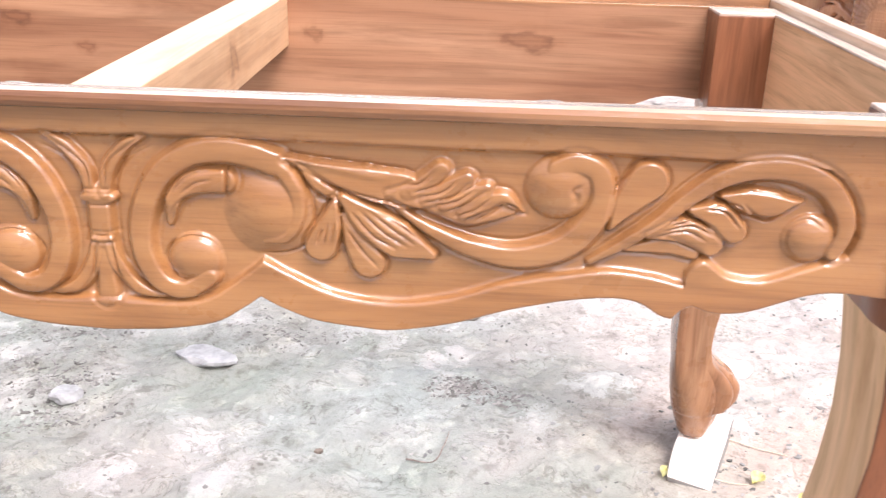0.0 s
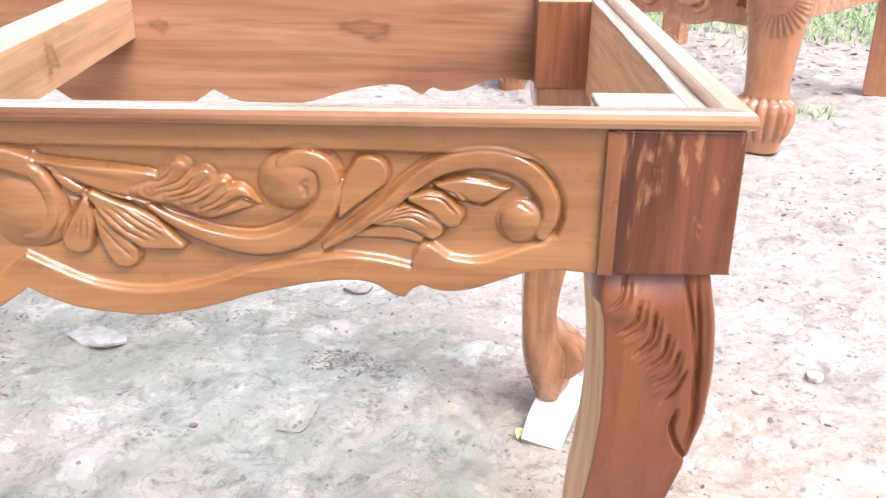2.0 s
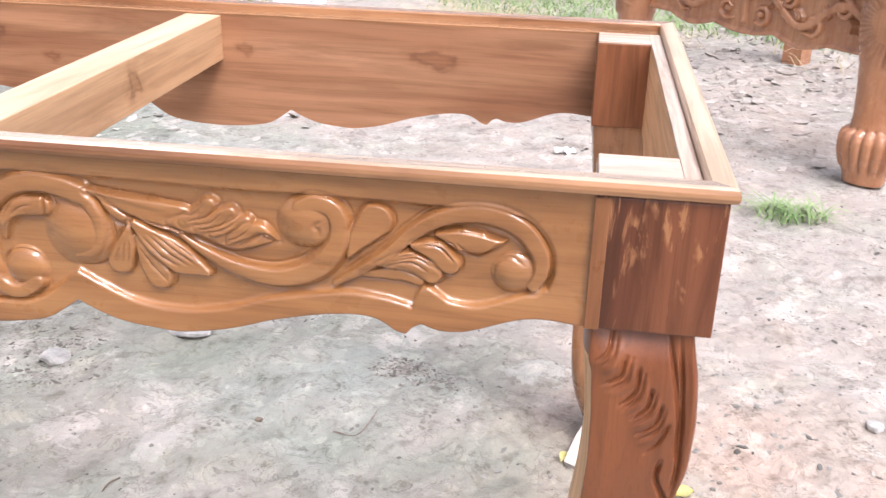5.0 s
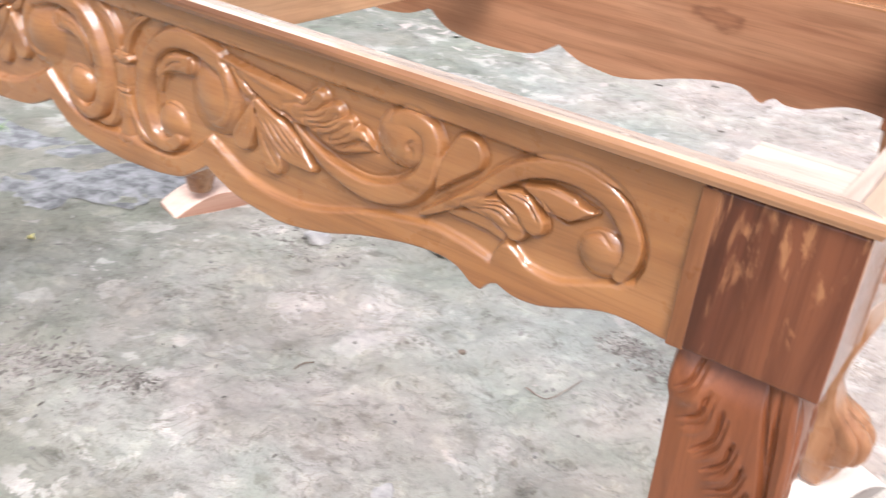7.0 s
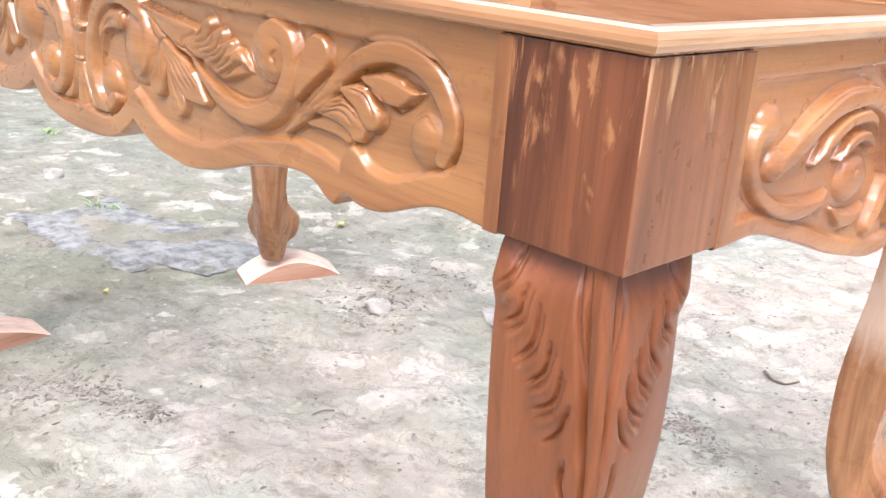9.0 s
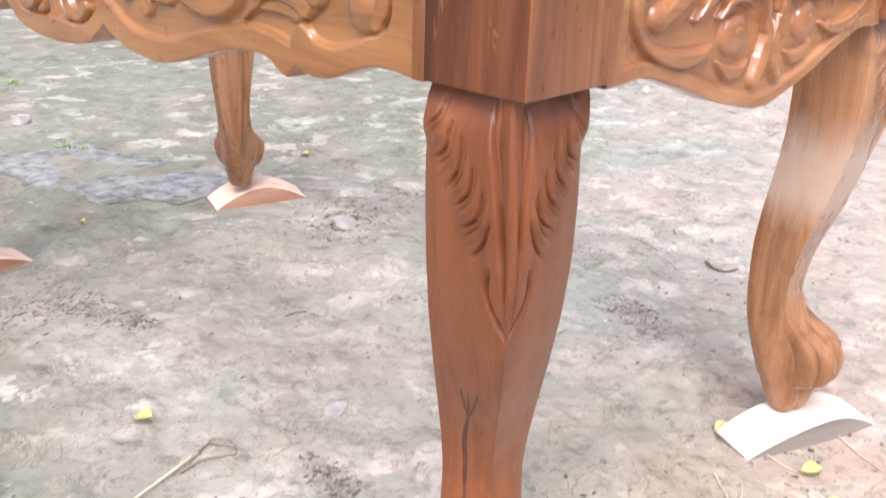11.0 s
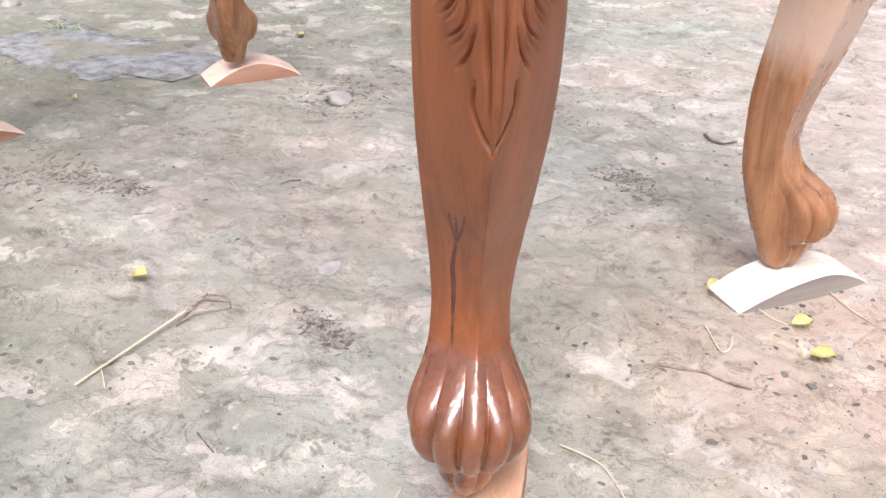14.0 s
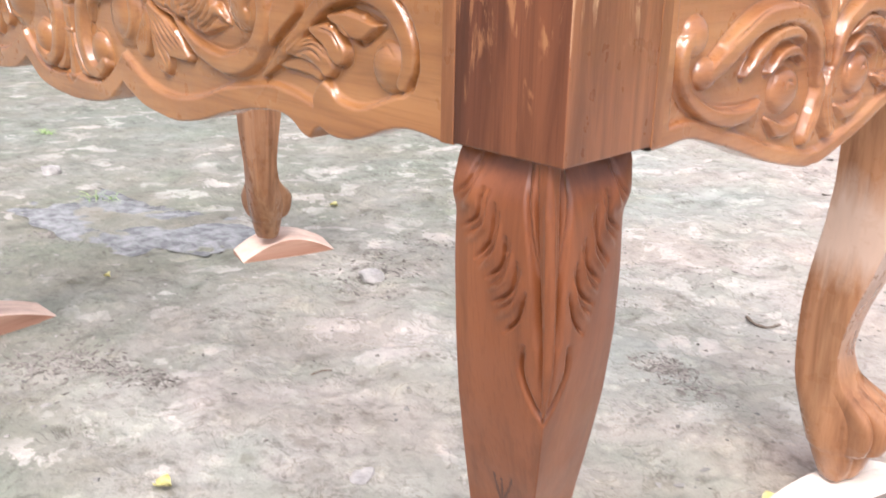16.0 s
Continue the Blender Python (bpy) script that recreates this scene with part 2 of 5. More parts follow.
def soil(name):
    m, t, bsdf, nodes, links = nodes_of(name)
    v = mapped(t, (1, 1, 1))
    big = noise_tex(t, v, 0.8, 3.0, 0.5, 0.3)
    flat_v = mapped(t, (1, 1, 0.2))
    blot = noise_tex(t, flat_v, 5.0, 9.0, 0.68, 0.35)
    crust = noise_tex(t, mapped(t, (1, 1, 0.2), loc=(7, 3, 0)), 9.0, 9.0, 0.62, 0.3)
    fine = noise_tex(t, v, 70.0, 8.0, 0.7)
    grit = noise_tex(t, v, 420.0, 3.0, 0.6)
    moss = noise_tex(t, mapped(t, (1, 1, 1), loc=(4, 8, 1)), 2.6, 7.0, 0.65, 0.4)
    col = ramp(t, blot, [(0.28, (0.215, 0.218, 0.192)), (0.42, (0.305, 0.306, 0.278)), (0.56, (0.375, 0.373, 0.345)), (0.72, (0.46, 0.447, 0.418))])
    red = ramp(t, big, [(0.40, (0.95, 1.0, 0.98)), (0.6, (1.03, 0.99, 0.96))])
    col = mix(t, 1.0, col, red, 'MULTIPLY')
    sep = t.nodes.new("ShaderNodeSeparateXYZ")
    links.new(v, sep.inputs["Vector"])
    lean_x = t.nodes.new("ShaderNodeMath")
    lean_x.operation = 'MULTIPLY_ADD'
    links.new(sep.outputs["X"], lean_x.inputs[0])
    lean_x.inputs[1].default_value = 0.75
    lean_y = t.nodes.new("ShaderNodeMath")
    lean_y.operation = 'MULTIPLY_ADD'
    links.new(sep.outputs["Y"], lean_y.inputs[0])
    lean_y.inputs[1].default_value, lean_y.inputs[2].default_value = 0.42, -0.74
    links.new(lean_y.outputs["Value"], lean_x.inputs[2])
    drift = t.nodes.new("ShaderNodeMath")
    drift.operation = 'MULTIPLY_ADD'
    links.new(big, drift.inputs[0])
    drift.inputs[1].default_value = 2.8
    links.new(lean_x.outputs["Value"], drift.inputs[2])
    grn = ramp(t, moss, [(0.42, (0, 0, 0)), (0.62, (0.7, 0.7, 0.7))])
    col = mix(t, grn, col, (0.29, 0.298, 0.24))
    damp = ramp(t, drift.outputs["Value"], [(0.0, (0.72, 0.725, 0.69)), (0.36, (1, 1, 1))])
    col = mix(t, 1.0, col, damp, 'MULTIPLY')
    sandy = ramp(t, drift.outputs["Value"], [(0.38, (0, 0, 0)), (1.0, (0.75, 0.75, 0.75))])
    col = mix(t, sandy, col, (0.45, 0.385, 0.342))
    # reddish trodden earth round the near end of the table
    away = t.nodes.new("ShaderNodeVectorMath")
    away.operation = 'DISTANCE'
    links.new(v, away.inputs[0])
    away.inputs[1].default_value = (0.1, 0.55, 0.0)
    ragged = t.nodes.new("ShaderNodeMath")
    ragged.operation = 'MULTIPLY_ADD'
    links.new(moss, ragged.inputs[0])
    ragged.inputs[1].default_value = 0.9
    links.new(away.outputs["Value"], ragged.inputs[2])
    ruddy = ramp(t, ragged.outputs["Value"], [(0.65, (0.9, 0.9, 0.9)), (1.0, (0, 0, 0))])
    col = mix(t, ruddy, col, mix(t, 1.0, col, (1.13, 0.99, 0.92), 'MULTIPLY'))
    pale = ramp(t, crust, [(0.545, (0, 0, 0)), (0.56, (0.55, 0.55, 0.55)), (0.67, (0.75, 0.75, 0.75))])
    patchy = noise_tex(t, mapped(t, (1, 1, 0.2), loc=(3, 1, 0)), 2.3, 5.0, 0.62, 0.5)
    pale = mix(t, 1.0, pale, ramp(t, patchy, [(0.42, (0.12, 0.12, 0.12)), (0.57, (1, 1, 1))]), 'MULTIPLY')
    col = mix(t, pale, col, (0.57, 0.535, 0.49))
    dark = ramp(t, crust, [(0.34, (0.6, 0.59, 0.56)), (0.43, (1, 1, 1))])
    col = mix(t, 0.55, col, dark, 'MULTIPLY')
    chip_v = t.nodes.new("ShaderNodeTexVoronoi")
    chip_v.inputs["Scale"].default_value = 85.0
    warp = t.nodes.new("ShaderNodeVectorMath")
    warp.operation = 'MULTIPLY_ADD'
    wn = t.nodes.new("ShaderNodeTexNoise")
    wn.inputs["Scale"].default_value, wn.inputs["Detail"].default_value = 40.0, 5.0
    links.new(flat_v, wn.inputs["Vector"])
    links.new(wn.outputs["Color"], warp.inputs[0])
    warp.inputs[1].default_value = (0.03, 0.03, 0.0)
    links.new(flat_v, warp.inputs[2])
    links.new(warp.outputs["Vector"], chip_v.inputs["Vector"])
    where = noise_tex(t, mapped(t, (1, 1, 0.2), loc=(2, 5, 0)), 7.0, 6.0, 0.7, 0.3)
    spread_in = ramp(t, where, [(0.54, (0, 0, 0)), (0.66, (0.85, 0.85, 0.85))])
    chip = ramp(t, chip_v.outputs["Distance"], [(0.0, (0.42, 0.4, 0.37)), (0.34, (0.55, 0.53, 0.5)), (0.5, (1, 1, 1))])
    col = mix(t, spread_in, col, mix(t, 1.0, col, chip, 'MULTIPLY'))
    flake = noise_tex(t, mapped(t, (1, 1, 0.2), loc=(1, 9, 0)), 15.0, 7.0, 0.62, 0.2)
    shade = ramp(t, flake, [(0.34, (0.55, 0.53, 0.5)), (0.42, (0.95, 0.95, 0.95)), (0.57, (1, 1, 1)), (0.61, (1.25, 1.23, 1.2))])
    col = mix(t, 0.7, col, shade, 'MULTIPLY')
    tint = noise_tex(t, mapped(t, (1, 1, 0.2), loc=(8, 8, 0)), 4.2, 5.0, 0.6, 0.5)
    col = mix(t, 1.0, col, ramp(t, tint, [(0.34, (0.94, 1.0, 0.97)), (0.5, (1, 1, 1)), (0.64, (1.025, 0.995, 0.975))]), 'MULTIPLY')
    plate = noise_tex(t, mapped(t, (1, 1, 0.2), loc=(6, 2, 0)), 12.0, 7.0, 0.62, 0.6)
    lift = ramp(t, plate, [(0.40, (0, 0, 0)), (0.415, (0.35, 0.35, 0.35)), (0.5, (0.45, 0.45, 0.45)), (0.515, (0.9, 0.9, 0.9)), (0.7, (1, 1, 1))])
    # shade under the plate edges, painted in as thin dark arcs
    rim_shade = ramp(t, plate, [(0.385, (1, 1, 1)), (0.40, (0.6, 0.58, 0.55)), (0.415, (1.04, 1.04, 1.04)), (0.485, (1, 1, 1)), (0.502, (0.66, 0.64, 0.61)), (0.518, (1.08, 1.07, 1.06)), (0.6, (1, 1, 1))])
    broken = noise_tex(t, mapped(t, (1, 1, 0.2), loc=(9, 4, 0)), 16.0, 5.0, 0.65, 0.4)
    col = mix(t, ramp(t, broken, [(0.42, (0, 0, 0)), (0.56, (1, 1, 1))]), col, mix(t, 1.0, col, rim_shade, 'MULTIPLY'))
    shard = noise_tex(t, mapped(t, (1, 1, 0.2), loc=(5, 7, 0)), 30.0, 4.0, 0.6, 0.4)
    cut = ramp(t, shard, [(0.36, (0.62, 0.60, 0.56)), (0.40, (1, 1, 1)), (0.47, (1, 1, 1)), (0.485, (0.66, 0.64, 0.61)), (0.50, (1.05, 1.04, 1.03)), (0.62, (1, 1, 1)), (0.66, (1.22, 1.20, 1.17))])
    some = noise_tex(t, mapped(t, (1, 1, 0.2), loc=(2, 2, 0)), 6.0, 4.0, 0.65, 0.4)
    col = mix(t, ramp(t, some, [(0.44, (0, 0, 0)), (0.58, (0.65, 0.65, 0.65))]), col, mix(t, 1.0, col, cut, 'MULTIPLY'))
    fcol = ramp(t, fine, [(0.33, (0.5, 0.48, 0.46)), (0.42, (1, 1, 1)), (0.7, (1.08, 1.08, 1.08))])
    col = mix(t, 0.3, col, fcol, 'MULTIPLY')
    gcol = ramp(t, grit, [(0.3, (0.75, 0.74, 0.72)), (0.55, (1, 1, 1))])
    col = mix(t, 0.6, col, gcol, 'MULTIPLY')
    links.new(col, bsdf.inputs["Base Color"])
    bsdf.inputs["Roughness"].default_value = 0.85
    n0 = bump(t, crust, 0.3, 0.010, bsdf)
    n0 = bump(t, lift, 0.5, 0.004, bsdf, n0)
    n0 = bump(t, flake, 0.35, 0.010, bsdf, n0)
    n1 = bump(t, fine, 0.45, 0.006, bsdf, n0)
    bump(t, grit, 0.4, 0.002, bsdf, n1)
    return m


ground_soil = soil("packed earth")


def plain(name, c1, c2, scale=30.0, rough=0.7, spec=0.5, island=False):
    m, t, bsdf, nodes, links = nodes_of(name)
    fac = noise_tex(t, mapped(t, (1, 1, 1)), scale, 4.0, 0.6)
    if island:
        geo = t.nodes.new("ShaderNodeNewGeometry")
        fac = geo.outputs["Random Per Island"]
        col = ramp(t, fac, [(0.0, c1), (1.0, c2)])
    else:
        col = ramp(t, fac, [(0.35, c1), (0.65, c2)])
    links.new(col, bsdf.inputs["Base Color"])
    bsdf.inputs["Roughness"].default_value = rough
    bsdf.inputs["Specular IOR Level"].default_value = spec
    return m


grass_green = plain("grass blades", (0.18, 0.30, 0.10), (0.37, 0.48, 0.21), rough=0.6, island=True)
grass_dry = plain("dry grass stems", (0.42, 0.36, 0.20), (0.62, 0.54, 0.34), rough=0.7, island=True)
leaf_litter = plain("dead leaves", (0.20, 0.17, 0.145), (0.54, 0.49, 0.44), rough=0.75, island=True)
bark_litter = plain("crumbled bark", (0.11, 0.098, 0.083), (0.33, 0.305, 0.27), rough=0.8, island=True)
clod = plain("earth crumbs", (0.09, 0.082, 0.07), (0.40, 0.375, 0.335), rough=0.9, island=True)
crust_grey = plain("dry earth crust", (0.15, 0.145, 0.13), (0.36, 0.345, 0.315), rough=0.9, island=True)
stone_grey = plain("grey stone", (0.30, 0.29, 0.275), (0.48, 0.46, 0.435), 40.0, 0.85)
pale_stone = plain("whitish stone", (0.55, 0.54, 0.52), (0.70, 0.68, 0.65), 40.0, 0.8)
straw = plain("dry straw", (0.56, 0.47, 0.33), (0.70, 0.61, 0.46), 60.0, 0.7)
twig_brown = plain("brown twig", (0.10, 0.075, 0.055), (0.22, 0.17, 0.13), 60.0, 0.8)
dry_brown = plain("brown dry stem", (0.17, 0.125, 0.10), (0.34, 0.265, 0.215), 80.0, 0.8)
petal_yellow = plain("yellow petal", (0.72, 0.66, 0.22), (0.82, 0.79, 0.45), 90.0, 0.6)
bag_white = plain("white plastic film", (0.72, 0.74, 0.76), (0.86, 0.87, 0.88), 20.0, 0.35)
paper_white = plain("white paper scrap", (0.75, 0.75, 0.74), (0.85, 0.85, 0.84), 20.0, 0.8)
wet_soil, wet_tree, wet_bsdf, _, wet_links = nodes_of("wet earth film")
wet_noise = noise_tex(wet_tree, mapped(wet_tree, (1, 1, 1)), 26.0, 6.0, 0.65, 0.3)
wet_links.new(ramp(wet_tree, wet_noise, [(0.38, (0.13, 0.13, 0.122)), (0.5, (0.24, 0.24, 0.23)), (0.62, (0.34, 0.34, 0.33))]), wet_bsdf.inputs["Base Color"])
wet_bsdf.inputs["Roughness"].default_value = 0.12
bump(wet_tree, wet_noise, 0.12, 0.004, wet_bsdf)
crack_dark = plain("dark open crack", (0.06, 0.02, 0.010), (0.12, 0.042, 0.02), 60.0, 0.45)

# ---- building helpers ----
rng = random.Random(7)
lattice = np.random.RandomState(3).rand(256, 256)


def vnoise(x, y):
    """Smooth value noise, 0 to 1, on arrays."""
    xi, yi = np.floor(x).astype(int), np.floor(y).astype(int)
    fx, fy = x - xi, y - yi
    fx, fy = fx * fx * (3 - 2 * fx), fy * fy * (3 - 2 * fy)
    a, b = lattice[xi % 256, yi % 256], lattice[(xi + 1) % 256, yi % 256]
    c, d = lattice[xi % 256, (yi + 1) % 256], lattice[(xi + 1) % 256, (yi + 1) % 256]
    return (a * (1 - fx) + b * fx) * (1 - fy) + (c * (1 - fx) + d * fx) * fy


def fbm(x, y, octaves=4):
    s, amp = 0.0, 0.5
    for k in range(octaves):
        s = s + amp * vnoise(x * 2 ** k + 17.3 * k, y * 2 ** k + 9.1 * k)
        amp *= 0.5
    return s


def mesh_of(name, verts, faces, material, smooth=True):
    me = bpy.data.meshes.new(name)
    me.from_pydata([tuple(v) for v in verts], [], faces)
    me.materials.append(material)
    if smooth:
        me.polygons.foreach_set("use_smooth", [True] * len(me.polygons))
    me.update()
    return me


def base(name, at, label, category, group=""):
    """A thing: an Empty at its base."""
    ob = new(name)
    ob.empty_display_size = 0.1
    ob.location = at
    ob.matrix_basis = Matrix.Translation(at)
    return tagged(ob, label, category, group)


def under(ob, parent):
    ob.parent = parent
    up = parent.matrix_basis.copy()
    if parent.parent:
        up = parent.parent.matrix_basis @ parent.matrix_parent_inverse @ up
    ob.matrix_parent_inverse = up.inverted()
    return ob


def part(name, data, material, parent, label=""):
    """One mesh object under a thing or a part. data: a bmesh, or a mesh."""
    if isinstance(data, bmesh.types.BMesh):
        me = bpy.data.meshes.new(name)
        data.to_mesh(me)
        data.free()
        me.materials.append(material)
    else:
        me = data
    ob = under(new(name, me), parent)
    return tagged(ob, label) if label else ob


def box(x0, x1, y0, y1, z0, z1, bevel=0.002, segments=2):
    bm = bmesh.new()
    bmesh.ops.create_cube(bm, size=1.0)
    for v in bm.verts:
        v.co = Vector((x0 + (v.co.x + 0.5) * (x1 - x0), y0 + (v.co.y + 0.5) * (y1 - y0), z0 + (v.co.z + 0.5) * (z1 - z0)))
    if bevel:
        bmesh.ops.bevel(bm, geom=bm.edges[:], offset=bevel, segments=segments, affect='EDGES', profile=0.5)
    return bm


def spline(points, step=0.0012):
    """Catmull-Rom through points of any width, sampled evenly enough."""
    p = np.array(points, float)
    p = np.vstack([2 * p[0] - p[1], p, 2 * p[-1] - p[-2]])
    out = []
    for i in range(1, len(p) - 2):
        n = max(3, int(np.hypot(*(p[i + 1] - p[i])[:2]) / step))
        t = np.linspace(0, 1, n, endpoint=False)[:, None]
        a, b, c, d = p[i - 1], p[i], p[i + 1], p[i + 2]
        out.append(0.5 * (2 * b + (c - a) * t + (2 * a - 5 * b + 4 * c - d) * t ** 2 + (3 * b - a - 3 * c + d) * t ** 3))
    out.append(p[-2:-1])
    return np.vstack(out)


def grid_faces(rows, cols, wrap=False, flip=False):
    faces = []
    for r in range(rows - 1):
        for c in range(cols if wrap else cols - 1):
            d = (c + 1) % cols
            f = (r * cols + c, r * cols + d, (r + 1) * cols + d, (r + 1) * cols + c)
            faces.append(f[::-1] if flip else f)
    return faces


class Relief:
    """Carving on a board: heights over its face, in metres, on arrays of u (along) and v (up)."""

    def __init__(self, u, v, level):
        self.u, self.v, self.h = u, v, np.full(u.shape, level)
        self.level = level

    def near(self, line, reach):
        lo, hi = line[:, :2].min(0) - reach, line[:, :2].max(0) + reach
        pick = np.nonzero((self.u > lo[0]) & (self.u < hi[0]) & (self.v > lo[1]) & (self.v < hi[1]))
        best, at = np.full(len(pick[0]), 9.0), np.zeros(len(pick[0]), int)
        pu, pv = self.u[pick], self.v[pick]
        for k in range(0, len(line), 60):
            seg = line[k:k + 60]
            d = np.hypot(pu[:, None] - seg[None, :, 0], pv[:, None] - seg[None, :, 1])
            j = d.argmin(1)
            dm = d[np.arange(len(j)), j]
            won = dm < best
            best[won], at[won] = dm[won], j[won] + k
        return pick, best, at

    def raise_by(self, points, widths, height, power=0.5, crease=0.0012, sink=0.0):
        """A rounded, tapering tube along the points. widths: half widths at even steps."""
        line = spline(points)
        w = np.interp(np.linspace(0, 1, len(line)), np.linspace(0, 1, len(widths)), widths)
        pick, d, at = self.near(line, max(widths) + 0.006)
        r = w[at]
        dome = np.clip(1 - (d / r) ** 2, 0, 1) ** 0.5
        ramp_in = np.clip((r - d) / np.maximum(power * r, 0.0022), 0, 1)
        q = ramp_in * ramp_in * (3 - 2 * ramp_in) * (0.55 + 0.45 * dome)
        old = self.h[pick]
        top = self.level + 0.82 * height * q * np.minimum(1, r / max(max(widths) * 0.6, 1e-6)) + sink
        self.h[pick] = np.where(d < r, np.maximum(old, top), old)
        self.h[pick] -= crease * np.exp(-((d - r) / 0.0019) ** 2)

    def dome(self, u, v, r, height, power=0.5):
        self.raise_by([(u - 1e-4, v), (u + 1e-4, v)], [r, r], height, power)

    def groove(self, points, depth, width):
        line = spline(points)
        pick, d, at = self.near(line, 3 * width)
        end = np.minimum(at, len(line) - 1 - at) / max(len(line) * 0.25, 1)
        self.h[pick] -= depth * np.exp(-(d / width) ** 2) * np.clip(end + 0.25, 0, 1)

    def swell(self, u, v, ru, rv, height, fall=1.0):
        """A soft swelling that runs out into what lies round it."""
        d = ((self.u - u) / ru) ** 2 + ((self.v - v) / rv) ** 2
        q = np.clip(1 - d, 0, 1) ** fall
        self.h = np.where(d < 1, np.maximum(self.h, self.level + (0.85 * height * q)), self.h)

    def petal(self, points, widths, height):
        """A flat-topped leaf with a rounded edge and a crease round it."""
        line = spline(points)
        w = np.interp(np.linspace(0, 1, len(line)), np.linspace(0, 1, len(widths)), widths)
        pick, d, at = self.near(line, max(widths) + 0.006)
        r = w[at]
        k = np.clip((r - d) / 0.004, 0, 1)
        old = self.h[pick]
        self.h[pick] = np.where(d < r, np.maximum(old, self.level + height * np.sin(k * np.pi / 2)), old) - 0.0014 * np.exp(-((d - r) / 0.0017) ** 2)

# ---- the table's plan ----
LENGTH, DEPTH = 1.462, 0.775          # over the corner blocks; x from -LENGTH to 0, y from 0 to DEPTH
MIDX, MIDY = -LENGTH / 2, DEPTH / 2
BLOCK, FOOT_Z, BLOCK_Z, TOP_Z = 0.112, 0.055, 0.617, 0.745
THICK = 0.036                         # of the apron boards
FACE = 0.005                          # how far an apron stands back from the blocks


def ground_z(x, y):
    x, y = np.asarray(x, float), np.asarray(y, float)
    return 0.0278 * 2.6 * np.tanh((x + 0.7) / 2.6) - 0.0043 * 3 * np.tanh((y - 0.4) / 3)


# ---- ground ----
def spread(lo, hi, step, far, growth=1.13):
    mid = list(np.arange(lo, hi + step / 2, step))
    a, b, s = [], [], step
    while (b[-1] if b else hi) < far:
        s *= growth
        b.append((b[-1] if b else hi) + s)
        a.append((a[-1] if a else lo) - s)
    return np.array(a[::-1] + mid + b)


def relief_ground(x, y):
    near = np.exp(-((x + 0.3) / 5) ** 2 - ((y - 1.5) / 5) ** 2)
    rough = (fbm(x * 9, y * 9, 4) - 0.47) * 0.016 + (fbm(x * 1.5 + 5, y * 1.5, 2) - 0.4) * 0.012
    chips = np.clip(fbm(x * 22 + 40, y * 22, 3) - 0.55, 0, 1) * 0.03
    crack = -np.clip(0.025 - np.abs(fbm(x * 3.1 + 11, y * 3.1 + 7, 4) - 0.47), 0, 1) * 0.09
    plates = fbm(x * 6.5 + 21, y * 6.5 + 3, 5) + 0.05 * (fbm(x * 40, y * 40, 2) - 0.4)
    ledges = sum(0.0030 * np.clip((plates - q) / 0.010, 0, 1) for q in (0.40, 0.46, 0.52, 0.58)) - 0.006
    trodden = 1.0
    for cx, cy in ((-0.03, 0.727), (-1.486, 0.828), (-1.485, 0.075), (-0.058, 0.095)):
        trodden = trodden * (1 - np.exp(-(((x - cx) ** 2 + (y - cy) ** 2) / 0.14 ** 2) ** 2))
    return (rough + chips + crack + ledges + 0.003) * near * trodden - 0.003 * near


def make_ground():
    xs, ys = spread(-1.9, 0.9, 0.006, 400, 1.05), spread(-0.45, 2.0, 0.006, 400, 1.05)
    X, Y = np.meshgrid(xs, ys)
    Z = ground_z(X, Y) + relief_ground(X, Y)
    verts = np.stack([X, Y, Z], -1).reshape(-1, 3)
    ob = new("ground", mesh_of("ground", verts.tolist(), grid_faces(len(ys), len(xs)), ground_soil))
    tagged(ob, "bare packed grey-brown earth with pale blotches and moss", "ground", kind="structure")


make_ground()


def level(x, y):
    return float(ground_z(x, y) + relief_ground(np.array([x]), np.array([y]))[0])


# ---- carved boards ----
def board(name, half, thick, bottom, carve, material, step=0.0009, rows=160):
    """A carved board, centred on u = 0, its face at y = 0 looking to -y, its top at TOP_Z.
    bottom(|u|): the height of its scalloped lower edge. carve(u, v): heights over the face."""
    cols = int(2 * half / step)
    u = np.linspace(-half, half, cols)
    lo = bottom(np.abs(u))
    k = np.linspace(0, 1, rows)[:, None]
    U, V = np.repeat(u[None], rows, 0), lo[None] + (TOP_Z - lo)[None] * k
    H = carve(np.abs(U), V)
    edge = np.minimum((V - lo[None]) / 0.003, 1)
    H = H - 0.003 * (1 - np.sqrt(np.clip(1 - (1 - edge) ** 2, 0, 1)))
    verts = np.stack([U, -H, V], -1).reshape(-1, 3).tolist()
    faces = grid_faces(rows, cols)
    n = len(verts)
    for c in range(cols):
        verts.append((u[c], thick, lo[c]))
    for c in range(cols):
        verts.append((u[c], thick, TOP_Z))
    top = (rows - 1) * cols
    for c in range(cols - 1):
        faces.append((n + c, n + c + 1, c + 1, c))
        faces.append((n + cols + c + 1, n + cols + c, top + c, top + c + 1)[::-1])
        faces.append((n + c + 1, n + c, n + cols + c, n + cols + c + 1))
    me = mesh_of(name, verts, faces, material)
    me.set_sharp_from_angle(angle=radians(50))
    return me


def curve_of(points):
    """A smooth height over u through the points."""
    line = spline(points, 0.002)
    order = np.argsort(line[:, 0])
    return lambda u: np.interp(u, line[order, 0], line[order, 1])


def joined(*curves):
    """Curves that meet at cusps: (end, curve) in order."""
    def f(u):
        out = curves[-1][1](u)
        for end, c in reversed(curves[:-1]):
            out = np.where(u <= end, c(u), out)
        return out
    return f


